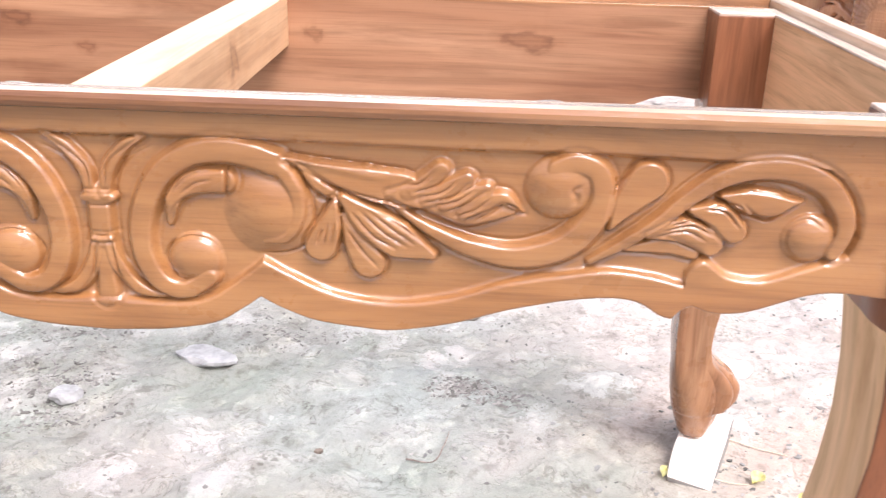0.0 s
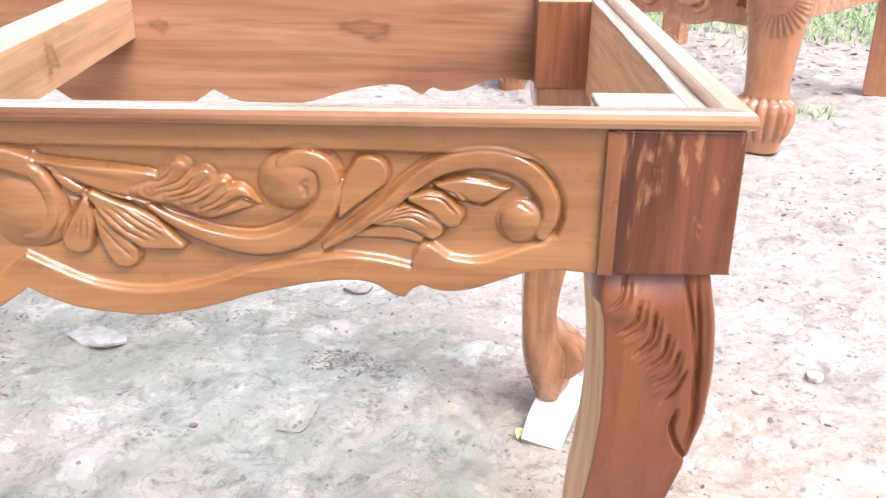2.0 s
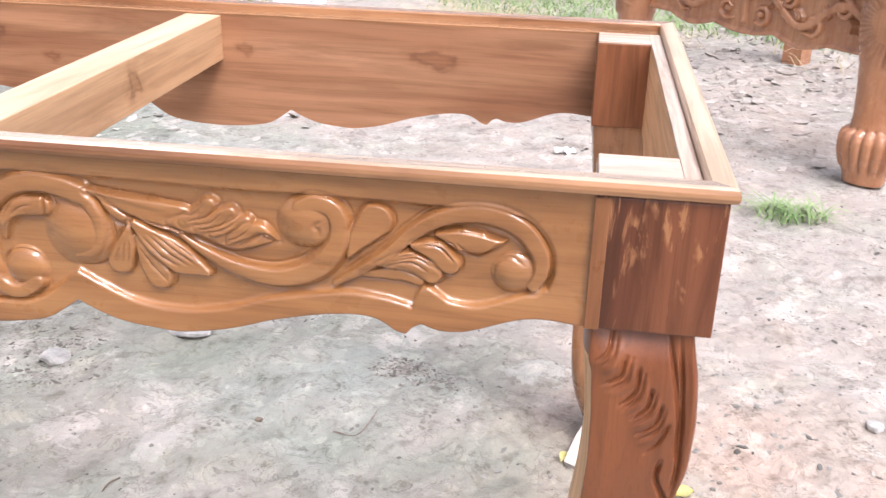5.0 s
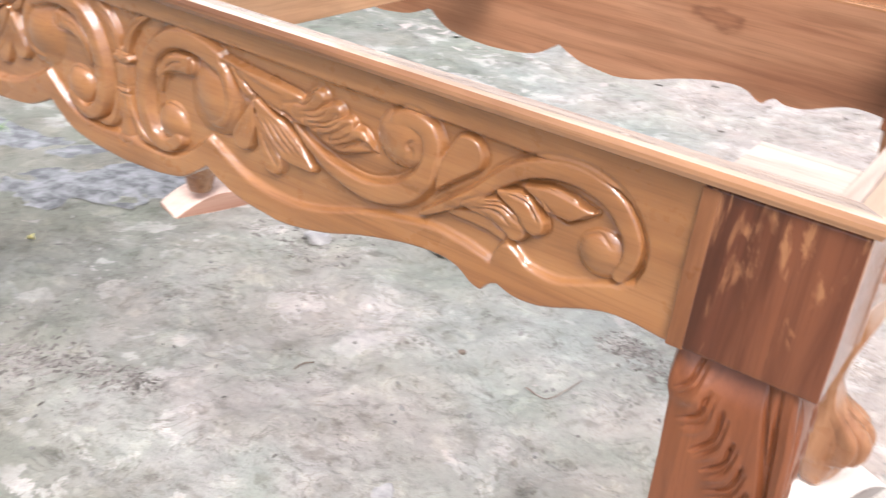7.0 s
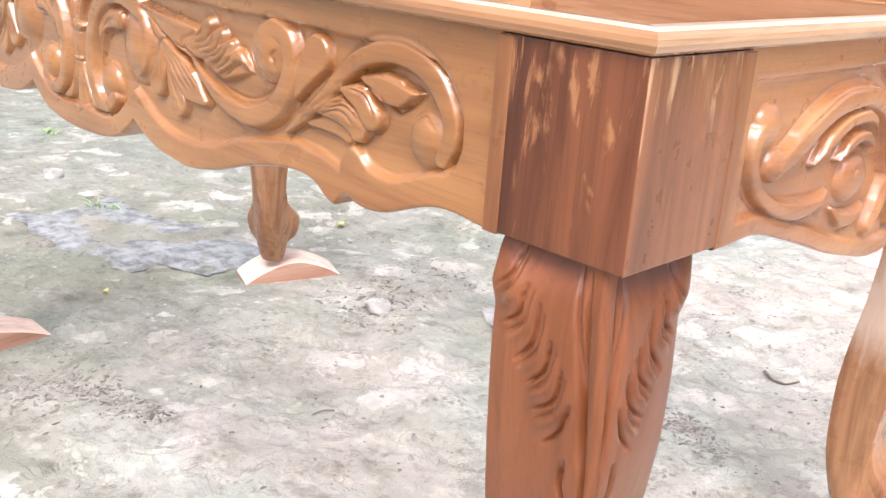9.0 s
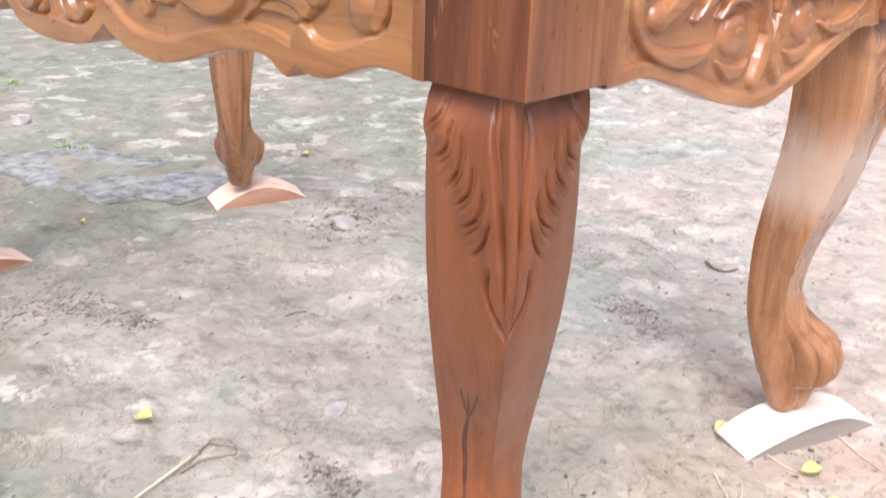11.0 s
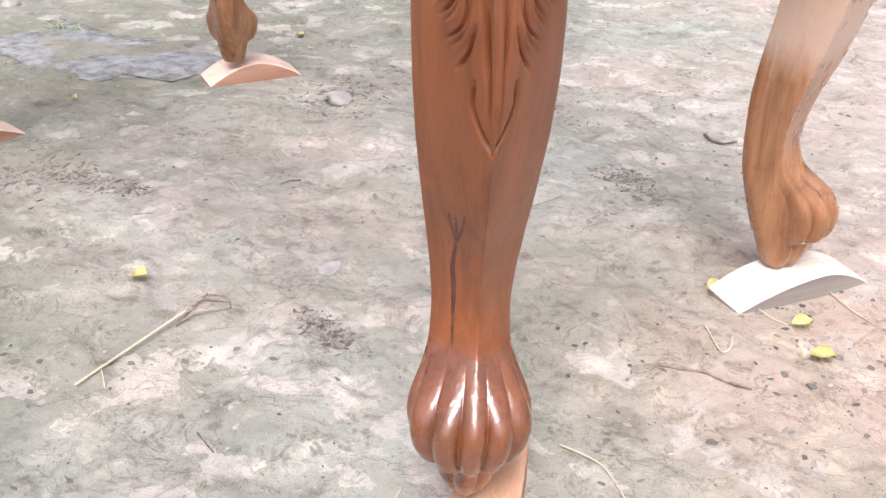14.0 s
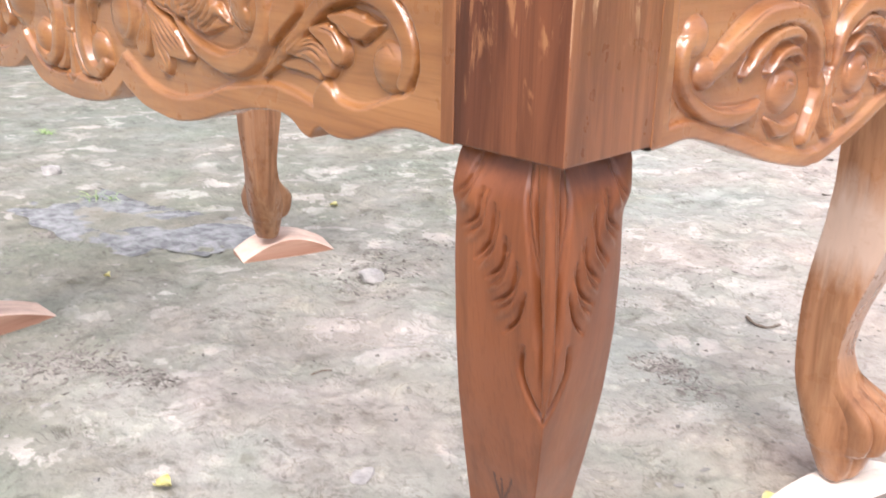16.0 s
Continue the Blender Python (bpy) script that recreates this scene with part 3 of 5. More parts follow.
LOW_A = [(-0.009, 0.559), (0.02, 0.56), (0.049, 0.562), (0.086, 0.569), (0.11, 0.583), (0.125, 0.594)]
LOW_B = [(0.125, 0.594), (0.142, 0.585), (0.169, 0.575), (0.206, 0.57), (0.234, 0.569), (0.279, 0.577), (0.324, 0.591), (0.368, 0.601), (0.403, 0.605), (0.426, 0.602), (0.443, 0.592), (0.453, 0.589)]
LOW_C = [(0.453, 0.589), (0.46, 0.597), (0.468, 0.601)]
LOW_D = [(0.468, 0.601), (0.484, 0.596), (0.502, 0.596), (0.519, 0.6), (0.557, 0.614), (0.583, 0.617), (0.614, 0.614)]
LOW_A[0] = (0.0, LOW_A[0][1])
front_low = joined((LOW_A[-1][0], curve_of(LOW_A)), (LOW_B[-1][0], curve_of(LOW_B)), (LOW_C[-1][0], curve_of(LOW_C)), (9, curve_of(LOW_D)))

EDGE_A = [(-0.007, 0.59), (0.011, 0.588), (0.046, 0.587), (0.083, 0.593), (0.116, 0.616), (0.128, 0.627)]
EDGE_B = [(0.128, 0.627), (0.152, 0.614), (0.188, 0.599), (0.233, 0.594), (0.278, 0.601), (0.323, 0.616), (0.366, 0.624), (0.401, 0.629), (0.432, 0.626), (0.458, 0.62)]
EDGE_C = [(0.459, 0.627), (0.47, 0.641), (0.482, 0.636), (0.494, 0.628), (0.52, 0.626), (0.549, 0.636), (0.581, 0.649)]
STRIP = [(-0.069, 0.722), (0.052, 0.724), (0.147, 0.724), (0.275, 0.722), (0.401, 0.722), (0.485, 0.72), (0.569, 0.719)]

RIGHT = [(0.581, 0.646), (0.587, 0.663), (0.585, 0.682), (0.578, 0.697), (0.567, 0.71), (0.556, 0.717), (0.54, 0.72), (0.519, 0.721)]


def carve_front(u, v):
    r = Relief(u, v, -0.0075)
    # the sunk panel inside a raised border
    low = np.where(u < EDGE_A[-1][0], curve_of(EDGE_A)(u), np.where(u < EDGE_B[-1][0] + 0.002, curve_of(EDGE_B)(u), curve_of(EDGE_C)(u)))
    high = curve_of(STRIP)(u)
    side = RIGHT
    far = np.interp(v, [p[1] for p in side], [p[0] for p in side])
    inside = np.minimum(np.minimum(v - low, high - v), far - u)
    band = 1 / (1 + np.exp(inside / 0.0010))
    r.h = r.level * (1 - band)
    # large C-scroll, swelling into a boss at one end and a curl at the other
    r.swell(*(0.137, 0.667), 0.040, 0.040, 0.0125, 1.25)
    r.raise_by([(0.131, 0.642), (0.148, 0.647), (0.157, 0.664), (0.155, 0.685), (0.144, 0.702), (0.133, 0.708)], [0.006, 0.0095, 0.0115, 0.0135, 0.0145, 0.0145], 0.0112, 0.8, 0.0)
    r.raise_by([(0.139, 0.706), (0.121, 0.712), (0.097, 0.715), (0.071, 0.709), (0.048, 0.69), (0.034, 0.659), (0.033, 0.628), (0.045, 0.604), (0.065, 0.598), (0.085, 0.61)], [0.0145, 0.0145, 0.0140, 0.0135, 0.012, 0.010], 0.0112, 0.5, 0.0006)
    r.swell(*(0.074, 0.624), 0.0225, 0.0225, 0.0115, 0.6)
    r.groove([(0.091, 0.612), (0.095, 0.626), (0.087, 0.639), (0.071, 0.643), (0.055, 0.636), (0.049, 0.623), (0.055, 0.612)], 0.0024, 0.0013)
    r.groove([(0.152, 0.707), (0.165, 0.686), (0.17, 0.663), (0.164, 0.642), (0.147, 0.632), (0.127, 0.631)], 0.0026, 0.0014)
    r.raise_by([(0.055, 0.654), (0.06, 0.675), (0.077, 0.688), (0.1, 0.69)], [0.004, 0.009, 0.0125, 0.0125], 0.0085, 0.4)
    r.groove([(0.102, 0.702), (0.102, 0.691), (0.1, 0.678)], 0.004, 0.0014)
    for a, c, d in ([(0.059, 0.68), (0.073, 0.694), (0.096, 0.699)], [(0.066, 0.679), (0.078, 0.688), (0.09, 0.691)], [(0.062, 0.666), (0.072, 0.677), (0.098, 0.679)], [(0.056, 0.653), (0.061, 0.669), (0.075, 0.678)]):
        r.groove([a, c, d], 0.0019, 0.0011)
    # long upper leaf
    r.petal([(0.149, 0.71), (0.172, 0.702), (0.207, 0.693), (0.239, 0.687), (0.267, 0.683)], [0.004, 0.0095, 0.0145, 0.0165, 0.010], 0.0066)
    r.groove([(0.155, 0.711), (0.189, 0.703), (0.228, 0.697)], -0.0012, 0.003)
    r.raise_by([(0.228, 0.684), (0.259, 0.684), (0.289, 0.674), (0.322, 0.674)], [0.005, 0.0165, 0.0165, 0.005], 0.0072, 0.4)
    r.raise_by([(0.241, 0.686), (0.255, 0.694), (0.267, 0.705)], [0.006, 0.0115, 0.0105], 0.0088, 0.5, 0.0008)
    r.raise_by([(0.256, 0.681), (0.272, 0.69), (0.287, 0.698)], [0.006, 0.0115, 0.0095], 0.0088, 0.5, 0.0008)
    r.raise_by([(0.27, 0.676), (0.287, 0.684), (0.302, 0.691)], [0.006, 0.0105, 0.008], 0.0088, 0.5, 0.0008)
    r.raise_by([(0.285, 0.67), (0.302, 0.68), (0.316, 0.684), (0.331, 0.673)], [0.006, 0.0095, 0.008, 0.002], 0.0088, 0.5, 0.0008)
    for a, c, d in ([(0.238, 0.692), (0.252, 0.695), (0.262, 0.705)], [(0.246, 0.687), (0.263, 0.693), (0.275, 0.704)], [(0.249, 0.683), (0.268, 0.688), (0.279, 0.698)], [(0.255, 0.679), (0.276, 0.685), (0.288, 0.696)],
                    [(0.262, 0.676), (0.281, 0.682), (0.293, 0.691)], [(0.27, 0.672), (0.287, 0.679), (0.3, 0.69)], [(0.276, 0.668), (0.294, 0.675), (0.307, 0.686)], [(0.286, 0.666), (0.305, 0.675), (0.314, 0.682)]):
        r.groove([a, c, d], 0.0021, 0.00105)
    r.groove([(0.294, 0.665), (0.31, 0.676), (0.319, 0.68), (0.333, 0.671)], 0.0028, 0.0013)
    # S-scroll ending in a bulb
    r.raise_by([(0.228, 0.678), (0.248, 0.663), (0.273, 0.65), (0.299, 0.641), (0.326, 0.637), (0.352, 0.642), (0.373, 0.654), (0.387, 0.673), (0.391, 0.692), (0.385, 0.709), (0.368, 0.715), (0.354, 0.71)], [0.003, 0.006, 0.0095, 0.012, 0.0145, 0.0155, 0.0145, 0.0125, 0.011], 0.0105)
    r.swell(*(0.358, 0.695), 0.0275, 0.0265, 0.0118, 0.6)
    r.groove([(0.374, 0.698), (0.368, 0.693), (0.371, 0.688), (0.369, 0.681)], 0.0024, 0.0022)
    # lower leaves
    r.raise_by([(0.159, 0.703), (0.172, 0.69), (0.188, 0.68)], [0.003, 0.007, 0.006], 0.007)
    r.groove([(0.166, 0.684), (0.178, 0.68), (0.189, 0.687)], 0.0018, 0.0011)
    r.groove([(0.167, 0.68), (0.18, 0.676), (0.192, 0.682)], 0.0018, 0.0011)
    r.petal([(0.186, 0.676), (0.181, 0.657), (0.174, 0.64)], [0.005, 0.0115, 0.0145], 0.0075)
    for a, c in ([(0.185, 0.662), (0.182, 0.643)], [(0.18, 0.66), (0.176, 0.642)], [(0.176, 0.656), (0.17, 0.642)]):
        r.groove([a, c], 0.0019, 0.001)
    r.petal([(0.193, 0.666), (0.203, 0.644), (0.212, 0.627)], [0.005, 0.0125, 0.015], 0.006)
    r.petal([(0.192, 0.68), (0.211, 0.663), (0.235, 0.647), (0.261, 0.636)], [0.006, 0.0145, 0.017, 0.006], 0.0082)
    for a, c, d in ([(0.199, 0.669), (0.216, 0.65), (0.233, 0.641)], [(0.205, 0.671), (0.223, 0.654), (0.241, 0.643)], [(0.212, 0.671), (0.231, 0.656), (0.248, 0.645)], [(0.22, 0.67), (0.239, 0.658), (0.254, 0.646)]):
        r.groove([a, c, d], 0.0020, 0.00105)
    r.groove([(0.194, 0.656), (0.206, 0.638), (0.219, 0.624)], 0.0018, 0.0011)
    # petal
    r.petal([(0.398, 0.663), (0.41, 0.685), (0.424, 0.702)], [0.003, 0.0125, 0.0175], 0.0068)
    # outer branch, curling to a ball
    r.raise_by([(0.385, 0.635), (0.412, 0.653), (0.436, 0.671), (0.459, 0.693), (0.483, 0.709), (0.511, 0.716), (0.536, 0.714), (0.559, 0.703), (0.574, 0.683), (0.576, 0.665), (0.57, 0.651)], [0.004, 0.007, 0.0085, 0.010, 0.0115, 0.0125, 0.013, 0.012, 0.009], 0.0105)
    r.swell(*(0.552, 0.661), 0.0215, 0.0205, 0.0108, 0.65)
    r.groove([(0.561, 0.67), (0.548, 0.677), (0.535, 0.669), (0.534, 0.655), (0.542, 0.645)], 0.0018, 0.0012)
    r.petal([(0.481, 0.693), (0.507, 0.689), (0.526, 0.688), (0.542, 0.691)], [0.004, 0.0125, 0.0115, 0.002], 0.0068)
    r.groove([(0.474, 0.695), (0.501, 0.698), (0.531, 0.694), (0.541, 0.692)], 0.002, 0.0011)
    r.groove([(0.498, 0.687), (0.511, 0.676), (0.521, 0.675), (0.54, 0.691)], 0.0026, 0.0013)
    r.petal([(0.429, 0.659), (0.455, 0.664), (0.476, 0.655)], [0.005, 0.0125, 0.0125], 0.0070)
    r.petal([(0.459, 0.681), (0.479, 0.677), (0.493, 0.665)], [0.005, 0.0125, 0.0115], 0.0078)
    for k in range(3):
        d = 0.0045 * k
        a, b, c = [(0.469, 0.683), (0.484, 0.681), (0.496, 0.669)]
        r.groove([(a[0] + d, a[1] + d * 0.6), (b[0] + d, b[1] + d * 0.6), (c[0] + d * 0.6, c[1] + d)], 0.0024, 0.001)
        a, b, c = [(0.435, 0.659), (0.456, 0.664), (0.472, 0.657)]
        r.groove([(a[0] + d, a[1] + d), (b[0] + d, b[1] + d), (c[0] + d, c[1] + d)], 0.0022, 0.001)
    r.raise_by([(0.413, 0.647), (0.443, 0.65), (0.465, 0.644)], [0.004, 0.009, 0.006], 0.005)
    # middle strap and its flares
    r.raise_by([(-0.009, 0.673), (0.011, 0.673)], [0.005, 0.005], 0.0095)
    r.raise_by([(-0.013, 0.639), (0.007, 0.639)], [0.004, 0.004], 0.0095)
    r.raise_by([(0.0, 0.639), (0.0, 0.674)], [0.013, 0.013], 0.008)
    r.raise_by([(0.006, 0.679), (0.01, 0.697), (0.024, 0.715), (0.039, 0.723)], [0.007, 0.008, 0.007, 0.003], 0.007)
    r.raise_by([(0.005, 0.635), (0.01, 0.617), (0.024, 0.598), (0.046, 0.59)], [0.007, 0.009, 0.008, 0.003], 0.007)
    r.raise_by([(0.0, 0.592), (0.0, 0.635)], [0.012, 0.006], 0.006)
    for y in (0.68, 0.667, 0.645, 0.635):
        r.groove([(-0.02, y), (0.0, y), (0.016, y)], 0.0016, 0.0011)
    r.groove([(0.163, 0.701), (0.189, 0.688), (0.228, 0.678), (0.259, 0.671)], 0.0022, 0.0012)
    r.groove([(0.006, 0.683), (0.011, 0.702), (0.04, 0.725)], 0.0022, 0.0012)
    r.groove([(0.012, 0.683), (0.022, 0.702), (0.044, 0.715)], 0.0016, 0.001)
    r.groove([(0.007, 0.632), (0.011, 0.608), (0.023, 0.591)], 0.0022, 0.0012)
    r.groove([(0.011, 0.632), (0.023, 0.608), (0.042, 0.594)], 0.0018, 0.001)
    r.h += (fbm(u * 60, v * 60, 3) - 0.45) * 0.0006
    return r.h


END_LOW_A = [(0.2635, 0.611), (0.2225, 0.612), (0.1755, 0.6), (0.1335, 0.587)]
END_LOW_B = [(0.1335, 0.587), (0.0885, 0.572), (0.0205, 0.556)]
END_LOW_B = END_LOW_B + [(0.0, END_LOW_B[-1][1] - 0.001)]


def end_low(u):
    a, b = curve_of(END_LOW_A), curve_of(END_LOW_B)
    return np.where(u > END_LOW_A[-1][0], a(u), b(u))


def carve_end(u, v):
    r = Relief(u, v, -0.007)
    low = end_low(u) + 0.015
    inside = np.minimum(np.minimum(v - low, 0.722 - v), 0.255 - u)
    band = 1 / (1 + np.exp(inside / 0.0009))
    r.h = r.level * (1 - band)
    # hook from a bulb round the lower corner
    r.raise_by([(0.2265, 0.692), (0.2410, 0.683), (0.2435, 0.665), (0.2315, 0.646), (0.2035, 0.630), (0.1705, 0.621), (0.1385, 0.621), (0.1145, 0.628)], [0.009, 0.009, 0.008, 0.008, 0.009, 0.010, 0.008, 0.003], 0.0115, 0.5, 0.0012)
    r.swell(0.2265, 0.690, 0.017, 0.016, 0.0125, 0.6)
    # broad S-leaf rolling over into the middle
    r.raise_by([(0.2055, 0.660), (0.1845, 0.670), (0.1555, 0.687), (0.1225, 0.698), (0.0815, 0.700), (0.0455, 0.691), (0.0255, 0.675), (0.0185, 0.655), (0.0130, 0.634)], [0.009, 0.0125, 0.0135, 0.0135, 0.0135, 0.013, 0.011, 0.009, 0.006], 0.014, 0.45, 0.0016)
    r.swell(0.2065, 0.6600, 0.016, 0.013, 0.0125, 0.6)
    r.raise_by([(0.1475, 0.653), (0.1265, 0.671), (0.1005, 0.682), (0.0675, 0.683), (0.0475, 0.673)], [0.003, 0.0075, 0.008, 0.0075, 0.003], 0.0125, 0.5, 0.0020)
    r.raise_by([(0.1065, 0.652), (0.0885, 0.665), (0.0645, 0.667), (0.0475, 0.657)], [0.003, 0.0065, 0.0065, 0.003], 0.0120, 0.5, 0.0018)
    r.groove([(0.196, 0.673), (0.162, 0.690), (0.124, 0.705), (0.082, 0.707)], 0.0016, 0.0014)
    # ball with a curl round it
    r.swell(0.0745, 0.634, 0.027, 0.021, 0.0135, 0.6)
    r.groove([(0.098, 0.640), (0.088, 0.651), (0.070, 0.653), (0.054, 0.644), (0.052, 0.630)], 0.0030, 0.0013)
    r.groove([(0.083, 0.636), (0.078, 0.642), (0.068, 0.640)], 0.0020, 0.0012)
    # ribbed leaf hanging beside the middle
    r.raise_by([(0.0105, 0.640), (0.0075, 0.624), (0.0125, 0.606), (0.0245, 0.586)], [0.007, 0.0115, 0.0140, 0.0105], 0.0125, 0.5, 0.0014)
    for d in (-0.006, 0.0, 0.006):
        r.groove([(0.007 + d, 0.622), (0.0125 + d, 0.606), (0.0225 + d, 0.588)], 0.0024, 0.0011)
    r.raise_by([(0.0395, 0.606), (0.0585, 0.598), (0.0795, 0.600), (0.0975, 0.611)], [0.003, 0.0085, 0.0085, 0.003], 0.0085, 0.5, 0.0010)
    # upright ribs in the middle
    r.raise_by([(0.0, 0.655), (0.0, 0.716)], [0.007, 0.011], 0.0115)
    for d in (0.004, 0.011):
        r.groove([(d * 0.6, 0.655), (d, 0.685), (d * 1.5, 0.716)], 0.0034, 0.0013)
    r.raise_by([(0.010, 0.698), (0.024, 0.712), (0.048, 0.719)], [0.006, 0.009, 0.004], 0.0095)
    r.h *= 0.82
    r.h += (fbm(u * 60 + 9, v * 60, 3) - 0.45) * 0.0006
    return r.h


# ---- the dining table frame ----
table = base("dining_table", (MIDX, MIDY, FOOT_Z), "varnished teak dining table frame with carved aprons, no top", "table")
flat = lambda u, v: np.zeros(u.shape)
half_x, half_y = LENGTH / 2 - BLOCK + 0.002, DEPTH / 2 - BLOCK + 0.002


def place(me, name, material_label, m):
    me.transform(m)
    return part(name, me, None, table, material_label)


place(board("carved_apron", half_x, THICK, front_low, carve_front, apron_wood), "carved_apron", "long front apron carved with scrolls and leaves", pose(MIDX, FACE, 0))
place(board("carved_apron", half_x, THICK, front_low, flat, inner_wood, 0.004, 6), "back_apron", "long back apron with a scalloped lower edge", pose(MIDX, DEPTH - FACE - 0.006, 0, 0, 0, 180))
near_end = board("end_apron", half_y, THICK - 0.006, end_low, carve_end, end_wood)
near_end.materials.append(end_bare)
for f in near_end.polygons:
    if f.normal.y > 0.7:
        f.material_index = 1
place(near_end, "end_apron", "short end apron carved with scrolls, bare inside", pose(-FACE, MIDY, 0, 0, 0, 90))
place(board("end_apron", half_y, THICK - 0.006, end_low, flat, inner_wood, 0.004, 6), "end_apron", "short end apron, bare inside", pose(-LENGTH + FACE, MIDY, 0, 0, 0, -90))


def corner(x, y, sx, sy, dark):
    """A corner block: its outer corner at (x, y), reaching sx, sy inwards."""
    x1, y1 = x + sx * BLOCK, y + sy * BLOCK
    bm = box(min(x, x1), max(x, x1), min(y, y1), max(y, y1), BLOCK_Z, TOP_Z - 0.001, 0.0015)
    bm.normal_update()
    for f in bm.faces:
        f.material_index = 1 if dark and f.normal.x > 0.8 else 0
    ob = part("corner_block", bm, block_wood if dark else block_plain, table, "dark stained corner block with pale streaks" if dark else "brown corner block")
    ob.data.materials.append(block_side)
    return ob


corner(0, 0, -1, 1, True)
corner(0, DEPTH, -1, -1, False)
corner(-LENGTH, 0, 1, 1, False)
corner(-LENGTH, DEPTH, 1, -1, False)
# pale sapwood strips where the aprons meet the near block
part("edge_strip", box(-BLOCK - 0.001, -BLOCK + 0.012, -0.0008, 0.01, BLOCK_Z - 0.001, TOP_Z - 0.002, 0.0006, 1), strip_wood, table)
part("edge_strip", box(-0.01, 0.0008, BLOCK - 0.012, BLOCK + 0.001, BLOCK_Z - 0.001, TOP_Z - 0.002, 0.0006, 1), strip_wood, table)


def rim(a, b, inward, material, top):
    """A mitred moulding along the top from corner a to b, with a rounded nose outside and a rebate inside."""
    out, n = [(-0.018, 0.0), (-0.018, 0.012), (-0.016, 0.0145), (0.001, 0.0155), (0.0045, 0.0135), (0.0062, 0.0095), (0.0062, 0.006), (0.0045, 0.002), (0.001, 0.0)], 9
    a, b, w = Vector(a), Vector(b), Vector(inward)
    along = (b - a).normalized()
    bm = bmesh.new()
    rings = []
    for end, s in ((a, 1), (b, -1)):
        rings.append([bm.verts.new((end.x - w.x * o - along.x * s * o, end.y - w.y * o - along.y * s * o, TOP_Z + h)) for o, h in out])
    for k in range(n):
        bm.faces.new((rings[0][k], rings[0][(k + 1) % n], rings[1][(k + 1) % n], rings[1][k]))
    bm.faces.new(rings[0][::-1])
    bm.faces.new(rings[1])
    bmesh.ops.recalc_face_normals(bm, faces=bm.faces)
    bm.faces.ensure_lookup_table()
    # the upper faces carry the sky's glare in their colour
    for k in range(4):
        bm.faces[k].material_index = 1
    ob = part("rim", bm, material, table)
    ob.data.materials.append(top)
    return ob


rim((-LENGTH, 0, 0), (0, 0, 0), (0, 1, 0), rim_wood, rim_glare)
rim((0, 0, 0), (0, DEPTH, 0), (-1, 0, 0), rim_wood_end, rim_glare_end)
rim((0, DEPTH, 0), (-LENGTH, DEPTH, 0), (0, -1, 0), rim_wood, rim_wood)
rim((-LENGTH, DEPTH, 0), (-LENGTH, 0, 0), (1, 0, 0), rim_wood_end, rim_glare_end)
for x0, x1, y0, y1 in ((-LENGTH + 0.019, -0.019, 0.0185, FACE + THICK), (-LENGTH + 0.019, -0.019, DEPTH - FACE - THICK - 0.006, DEPTH - 0.0185),
                       (-FACE - THICK + 0.006, -0.0185, FACE + THICK, DEPTH - FACE - THICK - 0.006), (-LENGTH + 0.0185, -LENGTH + FACE + THICK - 0.006, FACE + THICK, DEPTH - FACE - THICK - 0.006)):
    back = y0 > MIDY and x1 - x0 > 1
    part("ledge", box(x0, x1, y0, y1, TOP_Z - 0.0015, TOP_Z + 0.003, 0.0008, 1), rim_wood if back else ledge_wood if x1 - x0 > 1 else ledge_wood_end, table, "brown ledge inside the rim" if back else "bare pale ledge inside the rim")
for x, sx in ((0, -1), (-LENGTH, 1)):
    for y, sy in ((0, 1), (DEPTH, -1)):
        xs, ys = sorted((x + sx * (FACE + THICK - 0.006), x + sx * (BLOCK - 0.001))), sorted((y + sy * (FACE + THICK), y + sy * (BLOCK - 0.001)))
        part("block_top", box(*xs, *ys, TOP_Z - 0.0015, TOP_Z + 0.0025, 0.0008, 1), ledge_wood, table, "bare pale sawn top of a corner block")
bar = box(-0.778, -0.718, FACE + THICK - 0.001, DEPTH - FACE - 0.006 - THICK + 0.001, 0.672, TOP_Z - 0.001, 0.0015)
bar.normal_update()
# upward faces take a paler tone: light from above painted in
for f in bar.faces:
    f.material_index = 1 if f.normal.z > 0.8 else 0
part("cross_bar", bar, bar_wood, table, "pale bare cross bar under the top").data.materials.append(bar_top_lit)


# ---- legs ----
def smooth_curve(zs, table_z, values, soft=6.0):
    """Values over height, rounded off between the given ones."""
    fine = np.linspace(table_z[0], table_z[-1], 500)
    v = np.interp(fine, table_z, values)
    k = np.exp(-(np.arange(-12, 13) / soft) ** 2)
    v = np.convolve(np.pad(v, 12, mode='edge'), k / k.sum(), mode='valid')
    return np.interp(zs, fine, v)


LEG_Z = [0.055, 0.062, 0.075, 0.094, 0.100, 0.106, 0.122, 0.147, 0.165, 0.180, 0.195, 0.207, 0.24, 0.275, 0.31, 0.357, 0.414, 0.469, 0.525, 0.569, 0.617]
LEG_OUT = [0.040, 0.034, 0.028, 0.023, 0.020, 0.010, 0.003, 0.000, 0.008, 0.024, 0.044, 0.058, 0.071, 0.067, 0.057, 0.036, 0.019, 0.008, 0.004, 0.007, 0.015]
LEG_IN = [0.088, 0.092, 0.098, 0.106, 0.108, 0.113, 0.119, 0.128, 0.134, 0.139, 0.143, 0.146, 0.150, 0.152, 0.153, 0.149, 0.141, 0.137, 0.139, 0.145, 0.152]
